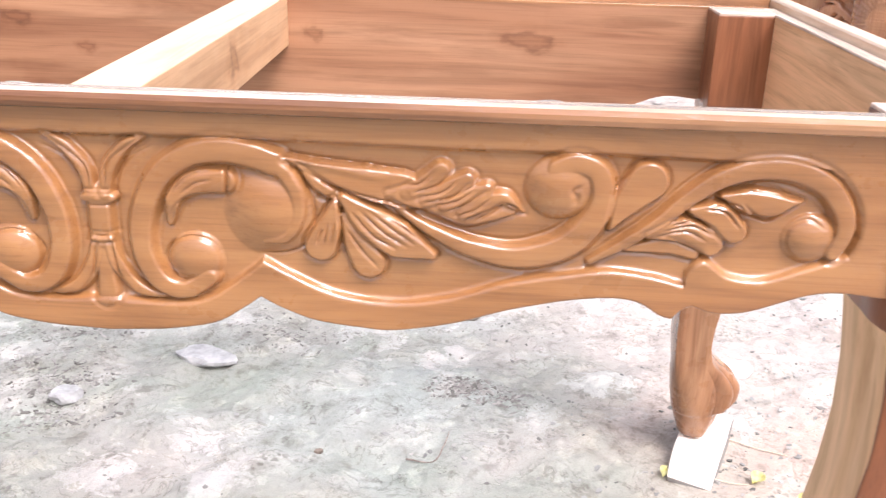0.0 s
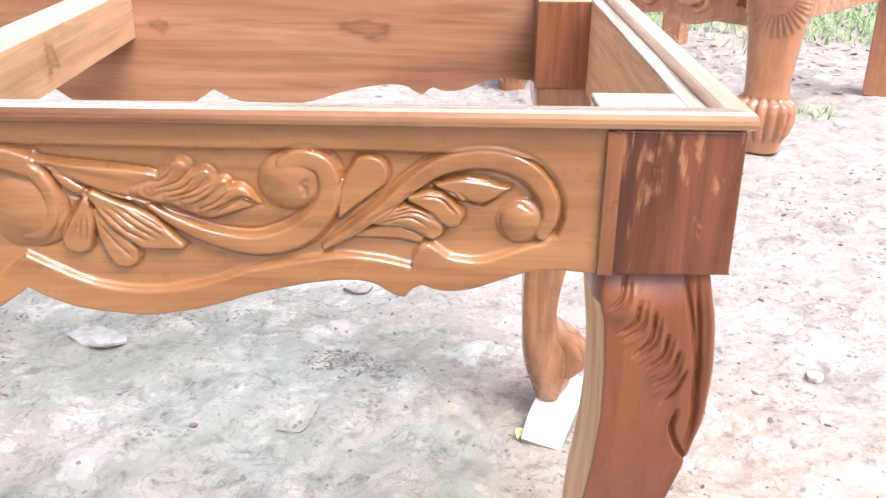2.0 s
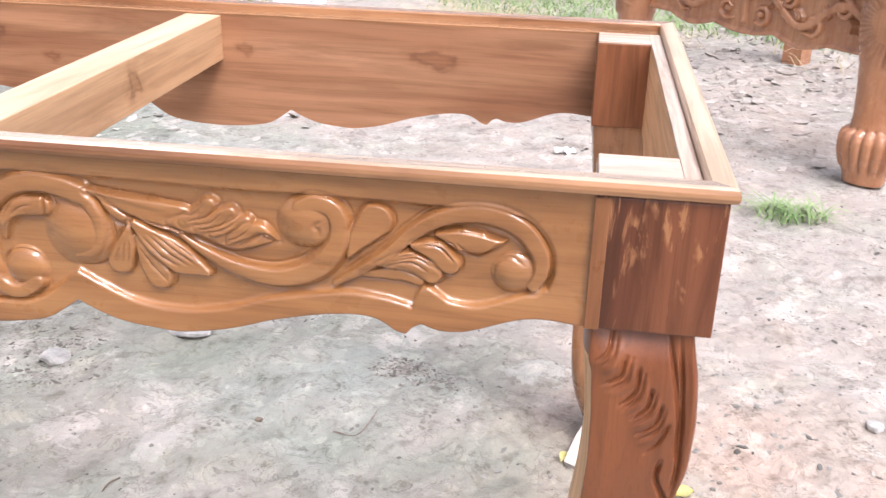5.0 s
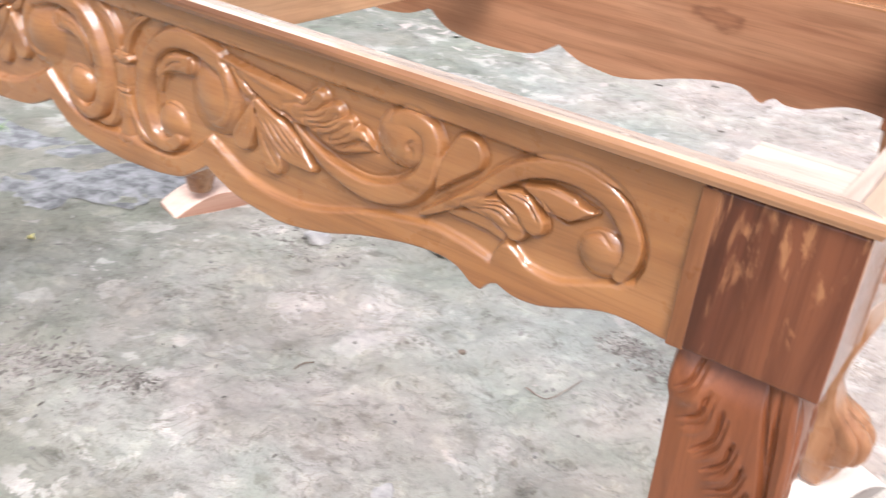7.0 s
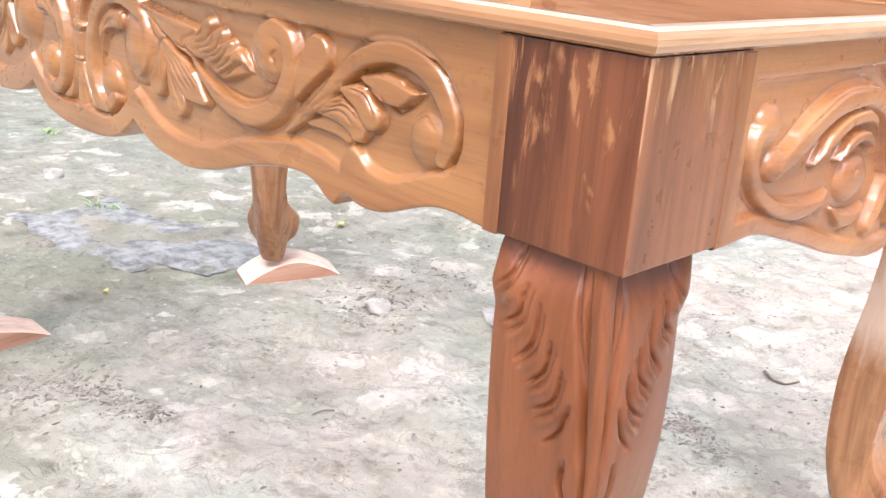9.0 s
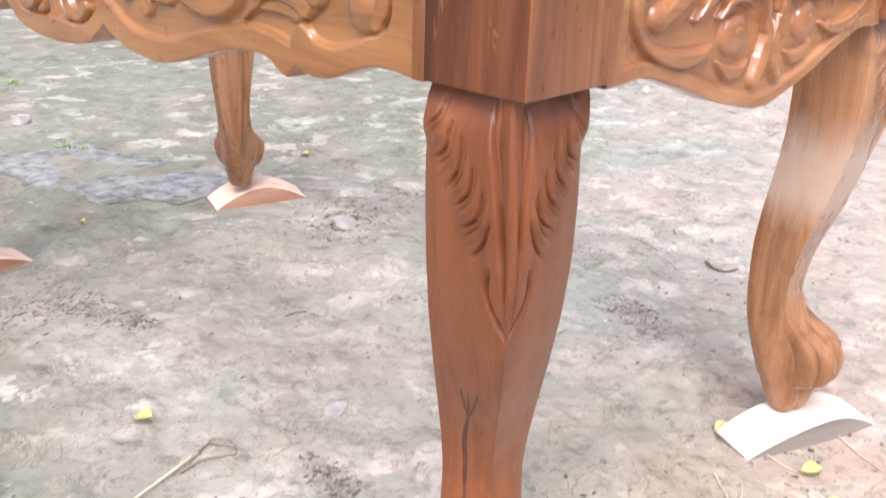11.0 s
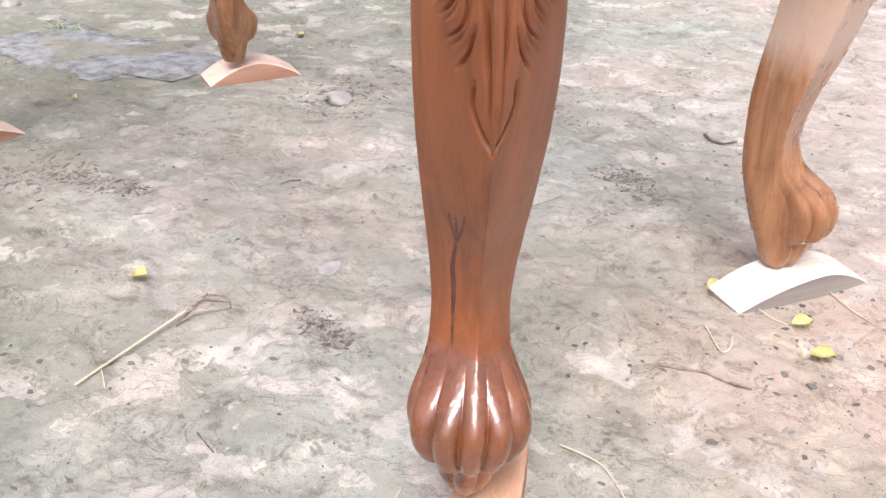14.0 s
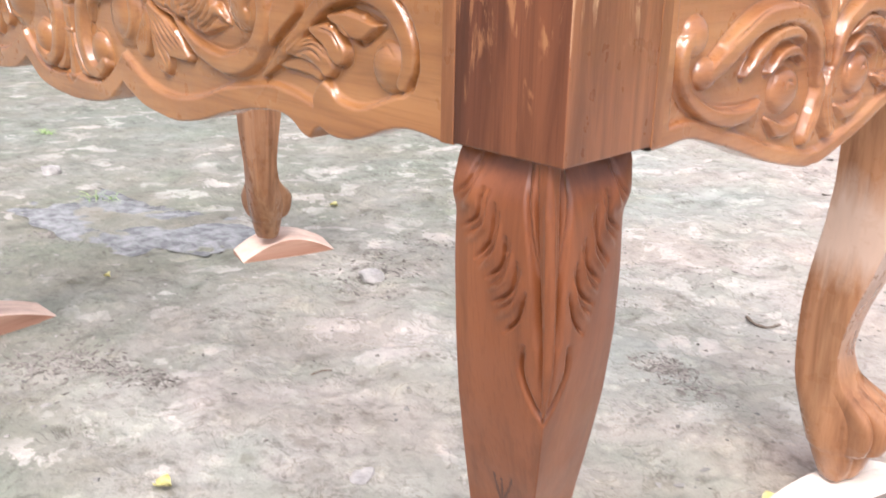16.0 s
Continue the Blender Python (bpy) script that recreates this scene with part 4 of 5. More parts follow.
LEG_SIDE = [0.018, 0.023, 0.029, 0.034, 0.036, 0.0485, 0.0575, 0.0625, 0.058, 0.049, 0.042, 0.039, 0.0375, 0.040, 0.044, 0.0495, 0.0555, 0.059, 0.061, 0.0615, 0.0615]
LEG_HEEL = [0.026, 0.030, 0.033, 0.036, 0.036, 0.037, 0.039, 0.040, 0.040, 0.039, 0.039, 0.038, 0.0375, 0.040, 0.044, 0.0495, 0.0555, 0.059, 0.061, 0.0615, 0.0615]
LEG_ROUND = [1.9, 1.9, 1.9, 2.0, 2.1, 2.1, 2.1, 2.0, 1.8, 1.6, 1.35, 1.2, 1.08, 1.03, 1.02, 1.02, 1.03, 1.08, 1.15, 1.2, 1.25]


def make_leg():
    """The leg of the corner at the origin: it runs inwards along (-1, 1), from the block to the foot."""
    zs = np.concatenate([np.linspace(0.055, 0.21, 130), np.linspace(0.2125, 0.405, 70), np.linspace(0.4062, BLOCK_Z, 190)])
    crisp = np.clip((0.125 - zs) / 0.015, 0, 1)
    out, inn, side, heel = [(smooth_curve(zs, LEG_Z, v, 1.5) * crisp + smooth_curve(zs, LEG_Z, v, 9.0) * (1 - crisp))[:, None] for v in (LEG_OUT, LEG_IN, LEG_SIDE, LEG_HEEL)]
    rnd = smooth_curve(zs, LEG_Z, LEG_ROUND)[:, None]
    n = 400
    th = np.linspace(0, 2 * np.pi, n, endpoint=False)[None]
    c, s = np.cos(th), np.sin(th)
    r = 1 / (np.abs(c) ** rnd + np.abs(s) ** rnd) ** (1 / rnd)
    d, e = c * r, s * r                       # towards the outer corner, sideways
    Zg = np.repeat(zs[:, None], n, 1)
    half = (inn - out) / 2
    # the plain heel keeps the width of the shaft, the carved toe swells
    toe = np.clip((c + 0.55) / 0.8, 0, 1)
    toe = toe * toe * (3 - 2 * toe)
    width = heel + (side - heel) * toe
    D, Eo = d * half, e * width
    # gadroons round the ball, their ends cut over a smaller lower tier
    lobes = np.clip((Zg - 0.099) / 0.010, 0, 1) * np.clip((0.200 - Zg) / 0.045, 0, 1) * np.clip(c * 1.8 + 0.9, 0, 1)
    f = 1 + 0.19 * lobes * (np.abs(np.cos(6 * th + 0.2 * np.sin(3 * th))) ** 0.7 - 0.75)
    tier = np.clip((0.100 - Zg) / 0.004, 0, 1) * np.clip(c * 1.6 + 0.6, 0, 1)
    f = f + 0.14 * tier * (np.abs(np.cos(3.5 * th + 0.4)) ** 0.7 - 0.7)
    D, Eo = D * f, Eo * f
    # carved leaf on the two outer faces
    carve = Relief(np.abs(Eo), Zg.copy(), 0.0)
    carve.h[:] = 0
    def L(pts):
        return [((x - 320) * 0.000317, 0.617 - (y - 140) * 0.000317) for x, y in pts]
    for pts in (((482, 160), (488, 220), (512, 262)), ((458, 225), (470, 290), (500, 330)), ((436, 255), (442, 335), (470, 392)),
                ((410, 320), (418, 385), (446, 430)), ((388, 370), (398, 440), (432, 484)), ((370, 435), (384, 505), (408, 552))):
        carve.groove(L(pts), 0.0052, 0.0011)
    for pts in (((470, 190), (476, 250), (500, 290)), ((446, 240), (455, 312), (486, 360)), ((422, 290), (430, 360), (458, 410)),
                ((398, 345), (408, 412), (438, 458)), ((378, 402), (390, 472), (420, 520))):
        carve.groove(L(pts), -0.0020, 0.0018)
    for pts in (((474, 170), (480, 232), (506, 274)), ((448, 228), (460, 300), (492, 346)), ((426, 270), (434, 346), (462, 402)), ((400, 332), (412, 398), (440, 446)), ((380, 385), (394, 458), (426, 504))):
        carve.groove(L(pts), 0.0030, 0.0010)
    carve.groove(L(((378, 150), (362, 300), (350, 430), (345, 560))), 0.0052, 0.0015)
    carve.groove(L(((372, 570), (372, 640), (345, 715), (316, 768))), 0.0068, 0.0015)
    carve.groove(L(((320, 150), (320, 400), (320, 740))), -0.0035, 0.0035)
    carve.groove(L(((352, 150), (346, 400), (328, 730))), 0.0062, 0.0015)
    q = np.clip((np.abs(Eo) - 0.006) / 0.016, 0, 1)
    carve.h -= 0.010 * np.exp(-((BLOCK_Z - Zg) / 0.020) ** 2) * q * q * (3 - 2 * q)
    front = np.clip(c * 4, 0, 1)
    depth = carve.h * front
    D, Eo = D + depth * 0.7, Eo + depth * 0.7 * np.sign(Eo)
    # the rolled shoulder at the top of each side
    ear = np.exp(-((Zg - 0.595) / 0.022) ** 4) * np.exp(-((np.abs(s) - 1) / 0.18) ** 2) * 0.006
    Eo = Eo + ear * np.sign(Eo)
    # the ridge runs a little to one side, that side is slimmer, the other falls back under the block
    low = np.clip((0.60 - Zg) / 0.12, 0, 1)
    Eo = Eo * np.where(Eo > 0, 1 + 0.05 * low * np.clip((Zg - 0.2) / 0.1, 0, 1), 1 - 0.12 * np.exp(-((BLOCK_Z - Zg) / 0.035) ** 2))
    Eo = Eo + 0.0055 * low * np.clip(d, 0, 1) * np.clip((Zg - 0.12) / 0.1, 0, 1)
    S = (out + inn) / 2 - D                   # inwards from the corner
    k = math.sqrt(0.5)
    Xg, Yg = -S * k + Eo * k, S * k + Eo * k
    verts = np.stack([Xg, Yg, Zg], -1).reshape(-1, 3).tolist()
    faces = grid_faces(len(zs), n, wrap=True)
    verts += [(-0.042, 0.042, 0.055), (-0.052, 0.052, BLOCK_Z)]
    a, b, last = len(verts) - 2, len(verts) - 1, (len(zs) - 1) * n
    for q in range(n):
        faces.append((a, (q + 1) % n, q))
        faces.append((b, last + q, last + (q + 1) % n))
    # an open crack down one face
    line = spline(L(((258, 1005), (264, 1080), (258, 1180), (264, 1290), (262, 1440))) , 0.002)
    fork = np.vstack([spline(L(pts), 0.002) for pts in (((240, 1000), (252, 1050), (262, 1085)), ((282, 985), (276, 1040), (266, 1085)))])
    line = np.vstack([line, fork])
    mid = (Eo[:-1] + Eo[1:]) / 2, (Zg[:-1] + Zg[1:]) / 2
    mid_z = mid[1].ravel()
    width = 0.0010 + 0.0014 * np.exp(-((mid_z - 0.27) / 0.045) ** 2)
    dist = np.hypot(mid[0].ravel()[:, None] - line[None, :, 0], mid[1].ravel()[:, None] - line[None, :, 1]).min(1)
    cracked = np.nonzero((dist < width) & (np.repeat(c, len(zs) - 1, 0).ravel() > 0.1))[0]
    cm = np.repeat(np.cos(th + np.pi / n), len(zs) - 1, 0)
    bare = np.nonzero((cm.ravel() < -0.03) & (mid_z > 0.195) & (mid_z < 0.585))[0]
    return verts, faces, cracked.tolist(), bare.tolist()


leg_verts, leg_faces, leg_crack, leg_inner = make_leg()
leg_index = np.zeros(len(leg_faces), int)
leg_index[leg_inner] = 2
leg_index[leg_crack] = 1


def leg_pieces(materials, index, foot_material, cut=0.204):
    """The shaft and the fluted foot, as two meshes that meet at the ankle."""
    top = [max(leg_verts[v][2] for v in f) for f in leg_faces]
    meshes = []
    for name, pick in (("leg", [k for k, z in enumerate(top) if z > cut]), ("foot", [k for k, z in enumerate(top) if z <= cut])):
        used = sorted({v for k in pick for v in leg_faces[k]})
        at = {v: i for i, v in enumerate(used)}
        me = mesh_of(name, [leg_verts[v] for v in used], [tuple(at[v] for v in leg_faces[k]) for k in pick], materials[0] if name == "leg" else foot_material)
        for m in materials[1:]:
            me.materials.append(m)
        me.polygons.foreach_set("material_index", [int(index[k]) for k in pick])
        meshes.append(me)
    return meshes


dark_leg = leg_pieces((leg_dark, crack_dark, leg_bare), leg_index, foot_wet)
brown_leg = leg_pieces((leg_brown,), leg_index * 0, leg_brown)
sheen_leg = leg_pieces((leg_sheen,), leg_index * 0, leg_brown)


def leg(meshes, m, label, foot_label):
    shaft, foot = meshes
    ob = part("leg", shaft, None, table, label)
    ob.matrix_basis = m
    part("foot", foot, None, ob, foot_label).matrix_basis = m


leg(dark_leg, pose(-0.0045, -0.0045, 0), "dark varnished cabriole leg with carved leaf and an open crack", "glossy fluted ball foot")


def splayed(pieces, corner_m, dx, dy, bottom):
    """A brown leg that leans by dx, dy at its foot, which stands at the height bottom."""
    k = (BLOCK_Z - bottom) / (BLOCK_Z - FOOT_Z)
    lean = Matrix.Identity(4)
    for row, d in ((0, dx), (1, dy)):
        lean[row][2] = -d / (BLOCK_Z - FOOT_Z)
        lean[row][3] = d / (BLOCK_Z - FOOT_Z) * BLOCK_Z
    lean[2][2], lean[2][3] = k, BLOCK_Z * (1 - k)
    meshes = [me.copy() for me in pieces]
    for me in meshes:
        me.transform(lean @ corner_m)
    return meshes


leg(splayed(sheen_leg, pose(0, DEPTH, 0, 0, 0, 90), -0.008, -0.009, FOOT_Z), pose(0, 0, 0), "brown varnished cabriole leg with a painted pale sheen band", "brown fluted foot")
for turn, x, y, dx, dy in ((-90, -LENGTH, 0, -0.040, 0.014), (180, -LENGTH, DEPTH, -0.060, 0.045)):
    leg(splayed(brown_leg, pose(x, y, 0, 0, 0, turn), dx, dy, 0.031), pose(0, 0, 0), "brown varnished cabriole leg with a plain knee", "brown fluted foot")


# ---- offcuts under the feet ----
def offcut(x, y, angle, length, width, height, tilt, label, material=None, side=None, peak=0.0):
    """A sawn offcut with a bowed top, thin at both ends."""
    bm = bmesh.new()
    n, rows = 20, []
    for i in range(n + 1):
        s = -1 + 2 * i / n
        q = abs(s - peak) / (1 + peak if s < peak else 1 - peak)
        h = 0.004 + (height - 0.004) * (1 - q ** 1.8)
        yy = s * length / 2
        w0, w1 = -width / 2 + 0.004 * math.sin(3 * s), width / 2 + 0.003 * math.cos(2 * s)
        rows.append([bm.verts.new(p) for p in ((w0, yy, -0.004), (w1, yy, -0.004), (w1, yy, h + tilt), (w0, yy, h - tilt))])
    for a, b in zip(rows, rows[1:]):
        for k in range(4):
            bm.faces.new((a[k], a[(k + 1) % 4], b[(k + 1) % 4], b[k]))
    bm.faces.new(rows[0][::-1])
    bm.faces.new(rows[-1])
    bmesh.ops.recalc_face_normals(bm, faces=bm.faces)
    bmesh.ops.bevel(bm, geom=[e for e in bm.edges if e.calc_face_angle(0) > 0.6], offset=0.0015, segments=1, affect='EDGES')
    bm.normal_update()
    # upright faces take the darker material, which has their shade painted in
    for f in bm.faces:
        f.material_index = 1 if abs(f.normal.z) < 0.3 else 0
    me = bpy.data.meshes.new("wood_offcut")
    bm.to_mesh(me)
    bm.free()
    me.materials.append(material or offcut_wood)
    me.materials.append(side or offcut_shaded_side)
    ob = new("wood_offcut", me)
    ob.matrix_basis = pose(x, y, float(ground_z(x, y)), 0, -math.degrees(0.0278), angle)
    tagged(ob, label, "wood offcut", "offcuts under the table legs")


offcut(-0.030, 0.727, -22, 0.242, 0.070, 0.037, -0.004, "pale sawn wood offcut under a table foot", peak=0.2)
offcut(-1.486, 0.828, -17, 0.232, 0.082, 0.047, -0.005, "pinkish sawn wood offcut under a table foot", offcut_pink, shaded_side_pink)
offcut(-1.485, 0.075, 4, 0.33, 0.085, 0.047, -0.004, "pinkish sawn wood offcut under a table foot", offcut_pink, shaded_side_pink)
offcut(-0.058, 0.095, 35, 0.22, 0.064, 0.036, 0.0, "varnish-stained wood offcut with a rough edge", offcut_stained, shaded_side_pink)


# ---- the sofa frame behind ----
SOFA = {"a": (0.07, 3.20), "b": (0.795, 2.31), "c": (0.90, 4.10), "d": (1.47, 3.00)}
SOFA_LOW, SOFA_TOP = 0.415, 0.60
sofa = base("sofa_frame", (0.81, 3.12, level(0.81, 3.12)), "orange varnished teak sofa frame with carved front rail and sunburst legs", "sofa frame")


def sofa_leg_mesh():
    zs = np.linspace(0.0, SOFA_TOP, 150)
    tz = [0.0, 0.02, 0.042, 0.058, 0.10, 0.14, 0.162, 0.172, 0.21, 0.28, 0.36, 0.43, 0.50, 0.60]
    side = smooth_curve(zs, tz, [0.064, 0.067, 0.073, 0.083, 0.094, 0.096, 0.090, 0.072, 0.07, 0.075, 0.084, 0.098, 0.106, 0.108], 2.5)[:, None]
    mid = smooth_curve(zs, tz, [0.035, 0.035, 0.035, 0.035, 0.035, 0.035, 0.03, 0.028, 0.022, 0.012, 0.004, 0.0, 0.0, 0.0])[:, None]
    deep = side * 0.85
    n = 128
    th = np.linspace(0, 2 * np.pi, n, endpoint=False)[None]
    c, s = np.cos(th), np.sin(th)
    p = 2.3
    r = 1 / (np.abs(c) ** p + np.abs(s) ** p) ** (1 / p)
    Zg = np.repeat(zs[:, None], n, 1)
    f = 1 + 0.2 * np.clip((Zg - 0.032) / 0.022, 0, 1) * np.clip((0.178 - Zg) / 0.008, 0, 1) * (np.abs(np.cos(8 * th)) ** 0.6 - 0.75)
    D, E = c * r * deep * f, s * r * side * f
    rad, ang = np.hypot(E, Zg - 0.50), np.arctan2(E, Zg - 0.50)
    rays = np.clip((rad - 0.05) / 0.01, 0, 1) * np.clip((0.135 - rad) / 0.012, 0, 1) * np.clip(np.cos(38 * ang), -0.3, 1)
    cone = np.clip((0.05 - rad) / 0.006, 0, 1) * (np.cos(330 * (E + Zg)) * np.cos(330 * (E - Zg)))
    D = D + (0.0065 * rays + 0.004 * cone) * np.clip(c * 3, 0, 1)
    verts = np.stack([D + mid, E, Zg], -1).reshape(-1, 3).tolist()
    faces = grid_faces(len(zs), n, wrap=True)
    verts += [(0.035, 0, 0.0), (0, 0, SOFA_TOP)]
    last = (len(zs) - 1) * n
    for q in range(n):
        faces.append((len(verts) - 2, (q + 1) % n, q))
        faces.append((len(verts) - 1, last + q, last + (q + 1) % n))
    return mesh_of("leg", verts, faces, second_wood)


sofa_leg = sofa_leg_mesh()
for key, turn in (("b", -114), ("a", 180)):
    x, y = SOFA[key]
    ob = part("front_leg", sofa_leg, None, sofa, "cabriole leg carved with a sunburst, fluted foot")
    ob.matrix_basis = pose(x, y, level(x, y) - 0.002, 0, 0, turn)


def sofa_carve(u, v):
    r = Relief(u, v, -0.008)
    low = sofa_low(u) + 0.014
    inside = np.minimum(np.minimum(v - low, SOFA_TOP - 0.02 - v), 0.5 - u)
    r.h = r.level / (1 + np.exp(-inside / 0.0015))
    vine = [(0.02 + 0.055 * i, 0.508 + 0.046 * math.sin(1.05 * i + 0.4)) for i in range(10)]
    r.raise_by(vine, [0.016, 0.019, 0.017, 0.019, 0.014], 0.021)
    for i in range(5):
        u0, q = 0.075 + 0.108 * i, -1 if i % 2 else 1
        v0 = 0.508 - q * 0.020
        r.raise_by([(u0 + 0.045 * math.cos(a) * (1 - 0.1 * k), v0 - q * 0.012 + 0.040 * math.sin(a) * (1 - 0.1 * k)) for k, a in enumerate(np.linspace(-2.2 * q, 2.6 * q, 7))], [0.006, 0.011, 0.012, 0.008], 0.018)
        r.dome(u0, v0 - q * 0.014, 0.017, 0.019)
        for g in range(3):
            r.raise_by([(u0 + 0.03 + 0.012 * g, v0 + q * 0.01), (u0 + 0.045 + 0.012 * g, v0 + q * 0.035), (u0 + 0.04 + 0.014 * g, v0 + q * 0.055)], [0.003, 0.0065, 0.003], 0.017)
    r.raise_by([(0, 0.44), (0, 0.57)], [0.012, 0.02], 0.014)
    return r.h


def sofa_low(u):
    return np.where(u < 0.14, SOFA_LOW - 0.018 * np.cos(u / 0.14 * np.pi / 2), np.where(u < 0.36, SOFA_LOW - 0.025 * np.sin((u - 0.14) / 0.22 * np.pi), SOFA_LOW))


def between(a, b, low, top, thick, setback, name, label, material=None):
    """A rail between two legs, its outer face to the right of a to b."""
    (x0, y0), (x1, y1) = SOFA[a], SOFA[b]
    length, ang = math.hypot(x1 - x0, y1 - y0), math.degrees(math.atan2(y1 - y0, x1 - x0))
    bm = box(0.05, length - 0.05, setback, setback + thick, low, top, 0.003)
    bm.transform(pose(x0, y0, 0, 0, 0, ang))
    return part(name, bm, material or second_wood, sofa, label)


(ax, ay), (bx, by) = SOFA["a"], SOFA["b"]
keep_top, TOP_Z = TOP_Z, SOFA_TOP
rail = board("front_rail", 0.56, 0.04, sofa_low, sofa_carve, second_wood, 0.004, 60)
TOP_Z = keep_top
rail.transform(pose((ax + bx) / 2, (ay + by) / 2, 0, 0, 0, math.degrees(math.atan2(by - ay, bx - ax))) @ pose(0, -0.03, 0))
part("front_rail", rail, None, sofa, "front rail carved with scrolls")
between("a", "b", SOFA_TOP - 0.004, SOFA_TOP + 0.014, 0.07, -0.045, "seat_edge", "moulded edge on the front rail")
between("b", "d", SOFA_LOW + 0.02, SOFA_TOP, 0.035, -0.03, "side_rail", "")
between("c", "a", SOFA_LOW + 0.02, SOFA_TOP, 0.035, -0.03, "side_rail", "")
between("d", "c", SOFA_LOW + 0.04, SOFA_TOP, 0.035, -0.01, "back_rail", "")
for key in ("c", "d"):
    x, y = SOFA[key]
    post = part("back_leg", box(-0.05, 0.05, -0.05, 0.05, 0.0, 0.66, 0.004), second_wood, sofa, "square back leg")
    post.matrix_basis = pose(x, y, level(x, y) - 0.002, 0, 0, 50)

# ---- loose things on the ground ----


def tube(points, r0, r1, sides=7, wobble=0.0):
    """A tapering stem through points of the plan (x, y, height over the ground)."""
    line = spline(points, 0.006)
    bm = bmesh.new()
    lie = np.array([level(p[0], p[1]) for p in line])
    rest = np.linspace(lie[0], lie[-1], len(lie))
    rest = rest + 0.8 * max((lie - rest).max(), 0.0)
    rings = []
    for i, p in enumerate(line):
        t = i / (len(line) - 1)
        a, b = Vector(line[max(i - 1, 0)]), Vector(line[min(i + 1, len(line) - 1)])
        d = (b - a).normalized()
        side = d.cross(Vector((0, 0, 1))).normalized()
        up = side.cross(d)
        r = (r0 + (r1 - r0) * t) * (1 + wobble * rng.uniform(-1, 1))
        q = Vector((p[0], p[1], rest[i] + 0.5 * p[2] + 0.8 * r))
        rings.append([bm.verts.new(q + side * math.cos(k * 6.2832 / sides) * r + up * math.sin(k * 6.2832 / sides) * r) for k in range(sides)])
    for a, b in zip(rings, rings[1:]):
        for k in range(sides):
            bm.faces.new((a[k], a[(k + 1) % sides], b[(k + 1) % sides], b[k]))
    bm.faces.new(rings[0][::-1])
    bm.faces.new(rings[-1])
    for f in bm.faces:
        f.smooth = True
    return bm


def thing(name, bm, material, label, category, group=""):
    me = bpy.data.meshes.new(name)
    bm.to_mesh(me)
    bm.free()
    me.materials.append(material)
    return tagged(new(name, me), label, category, group)


def stone(x, y, sx, sy, sz, turn, seed, material, name, label, category="stone", flat=0.5):
    bm = bmesh.new()
    bmesh.ops.create_icosphere(bm, subdivisions=3, radius=1.0)
    for v in bm.verts:
        n = noise.noise(v.co * 1.3 + Vector((seed, 2, 5))) * 0.35 + noise.noise(v.co * 4 + Vector((seed, 7, 1))) * 0.1
        v.co = v.co * (1 + n)
        v.co.z = max(min(v.co.z, flat), -0.5)
        v.co = Vector((v.co.x * sx, v.co.y * sy, v.co.z * sz))
    bm.transform(pose(x, y, level(x, y) + sz * 0.35, 0, 0, turn))
    return thing(name, bm, material, label, category)


stone(-0.960, 1.012, 0.062, 0.035, 0.022, -20, 1.0, stone_grey, "stone", "flat grey stone slab lying on the earth", flat=0.35)
stone(-0.552, 0.290, 0.016, 0.022, 0.006, 30, 2.0, stone_grey, "stone", "small grey stone with mossy edge")
stone(0.457, 0.825, 0.016, 0.012, 0.013, 10, 3.0, stone_grey, "stone", "small pale stone among crumbs")
stone(-1.177, 0.848, 0.028, 0.022, 0.022, 40, 4.0, stone_grey, "stone", "small pale stone beside dark litter")
stone(-2.632, 0.742, 0.03, 0.022, 0.03, 75, 5.0, stone_grey, "stone", "upright grey stone chip by the puddle")
stone(-0.68, 0.685, 0.007, 0.006, 0.006, 15, 6.0, twig_brown, "stone", "tiny dark pebble on pale earth", "pebble")
stone(0.985, 2.71, 0.035, 0.028, 0.03, 15, 7.0, twig_brown, "stone", "dark stone beside a grass tuft")
stone(0.093, 1.015, 0.033, 0.028, 0.016, 15, 8.0, pale_stone, "stone", "whitish flat stone behind the table leg")

# straw with a curled leaf at its end, twigs, petals
thing("straw", tube([(*p, 0.004) for p in [(-0.53, -0.132), (-0.559, -0.043), (-0.594, 0.067)]], 0.0016, 0.0019), straw, "long dry straw lying on the earth", "straw")
thing("straw", tube([(*p, 0.002) for p in [(-0.544, -0.09), (-0.524, -0.098), (-0.507, -0.106)]], 0.0009, 0.0008), straw, "short dry straw splinter", "straw")
for stem in ([(-0.577, 0.038), (-0.581, 0.071), (-0.57, 0.092), (-0.557, 0.113)], [(-0.557, 0.113), (-0.584, 0.126), (-0.607, 0.126), (-0.623, 0.108)], [(-0.606, 0.082), (-0.61, 0.1), (-0.601, 0.111), (-0.577, 0.123)], [(-0.59, 0.057), (-0.599, 0.079), (-0.608, 0.093), (-0.624, 0.119)]):
    thing("dry_stem", tube([(*p, 0.003) for p in stem], 0.0014, 0.0008, wobble=0.5), dry_brown, "thin brown dry stem at the straw's end", "dry stem", "tangle of dry stems")
thing("twig", tube([(*p, 0.002) for p in [(-0.47, 1.248), (-0.444, 1.229), (-0.418, 1.23), (-0.405, 1.266)]], 0.003, 0.002, wobble=0.3), twig_brown, "short curved brown twig under the table", "twig")
thing("twig", tube([(*p, 0.002) for p in [(-0.871, 0.44), (-0.869, 0.461), (-0.856, 0.477)]], 0.0018, 0.0012, wobble=0.3), twig_brown, "tiny brown twig on mossy earth", "twig")
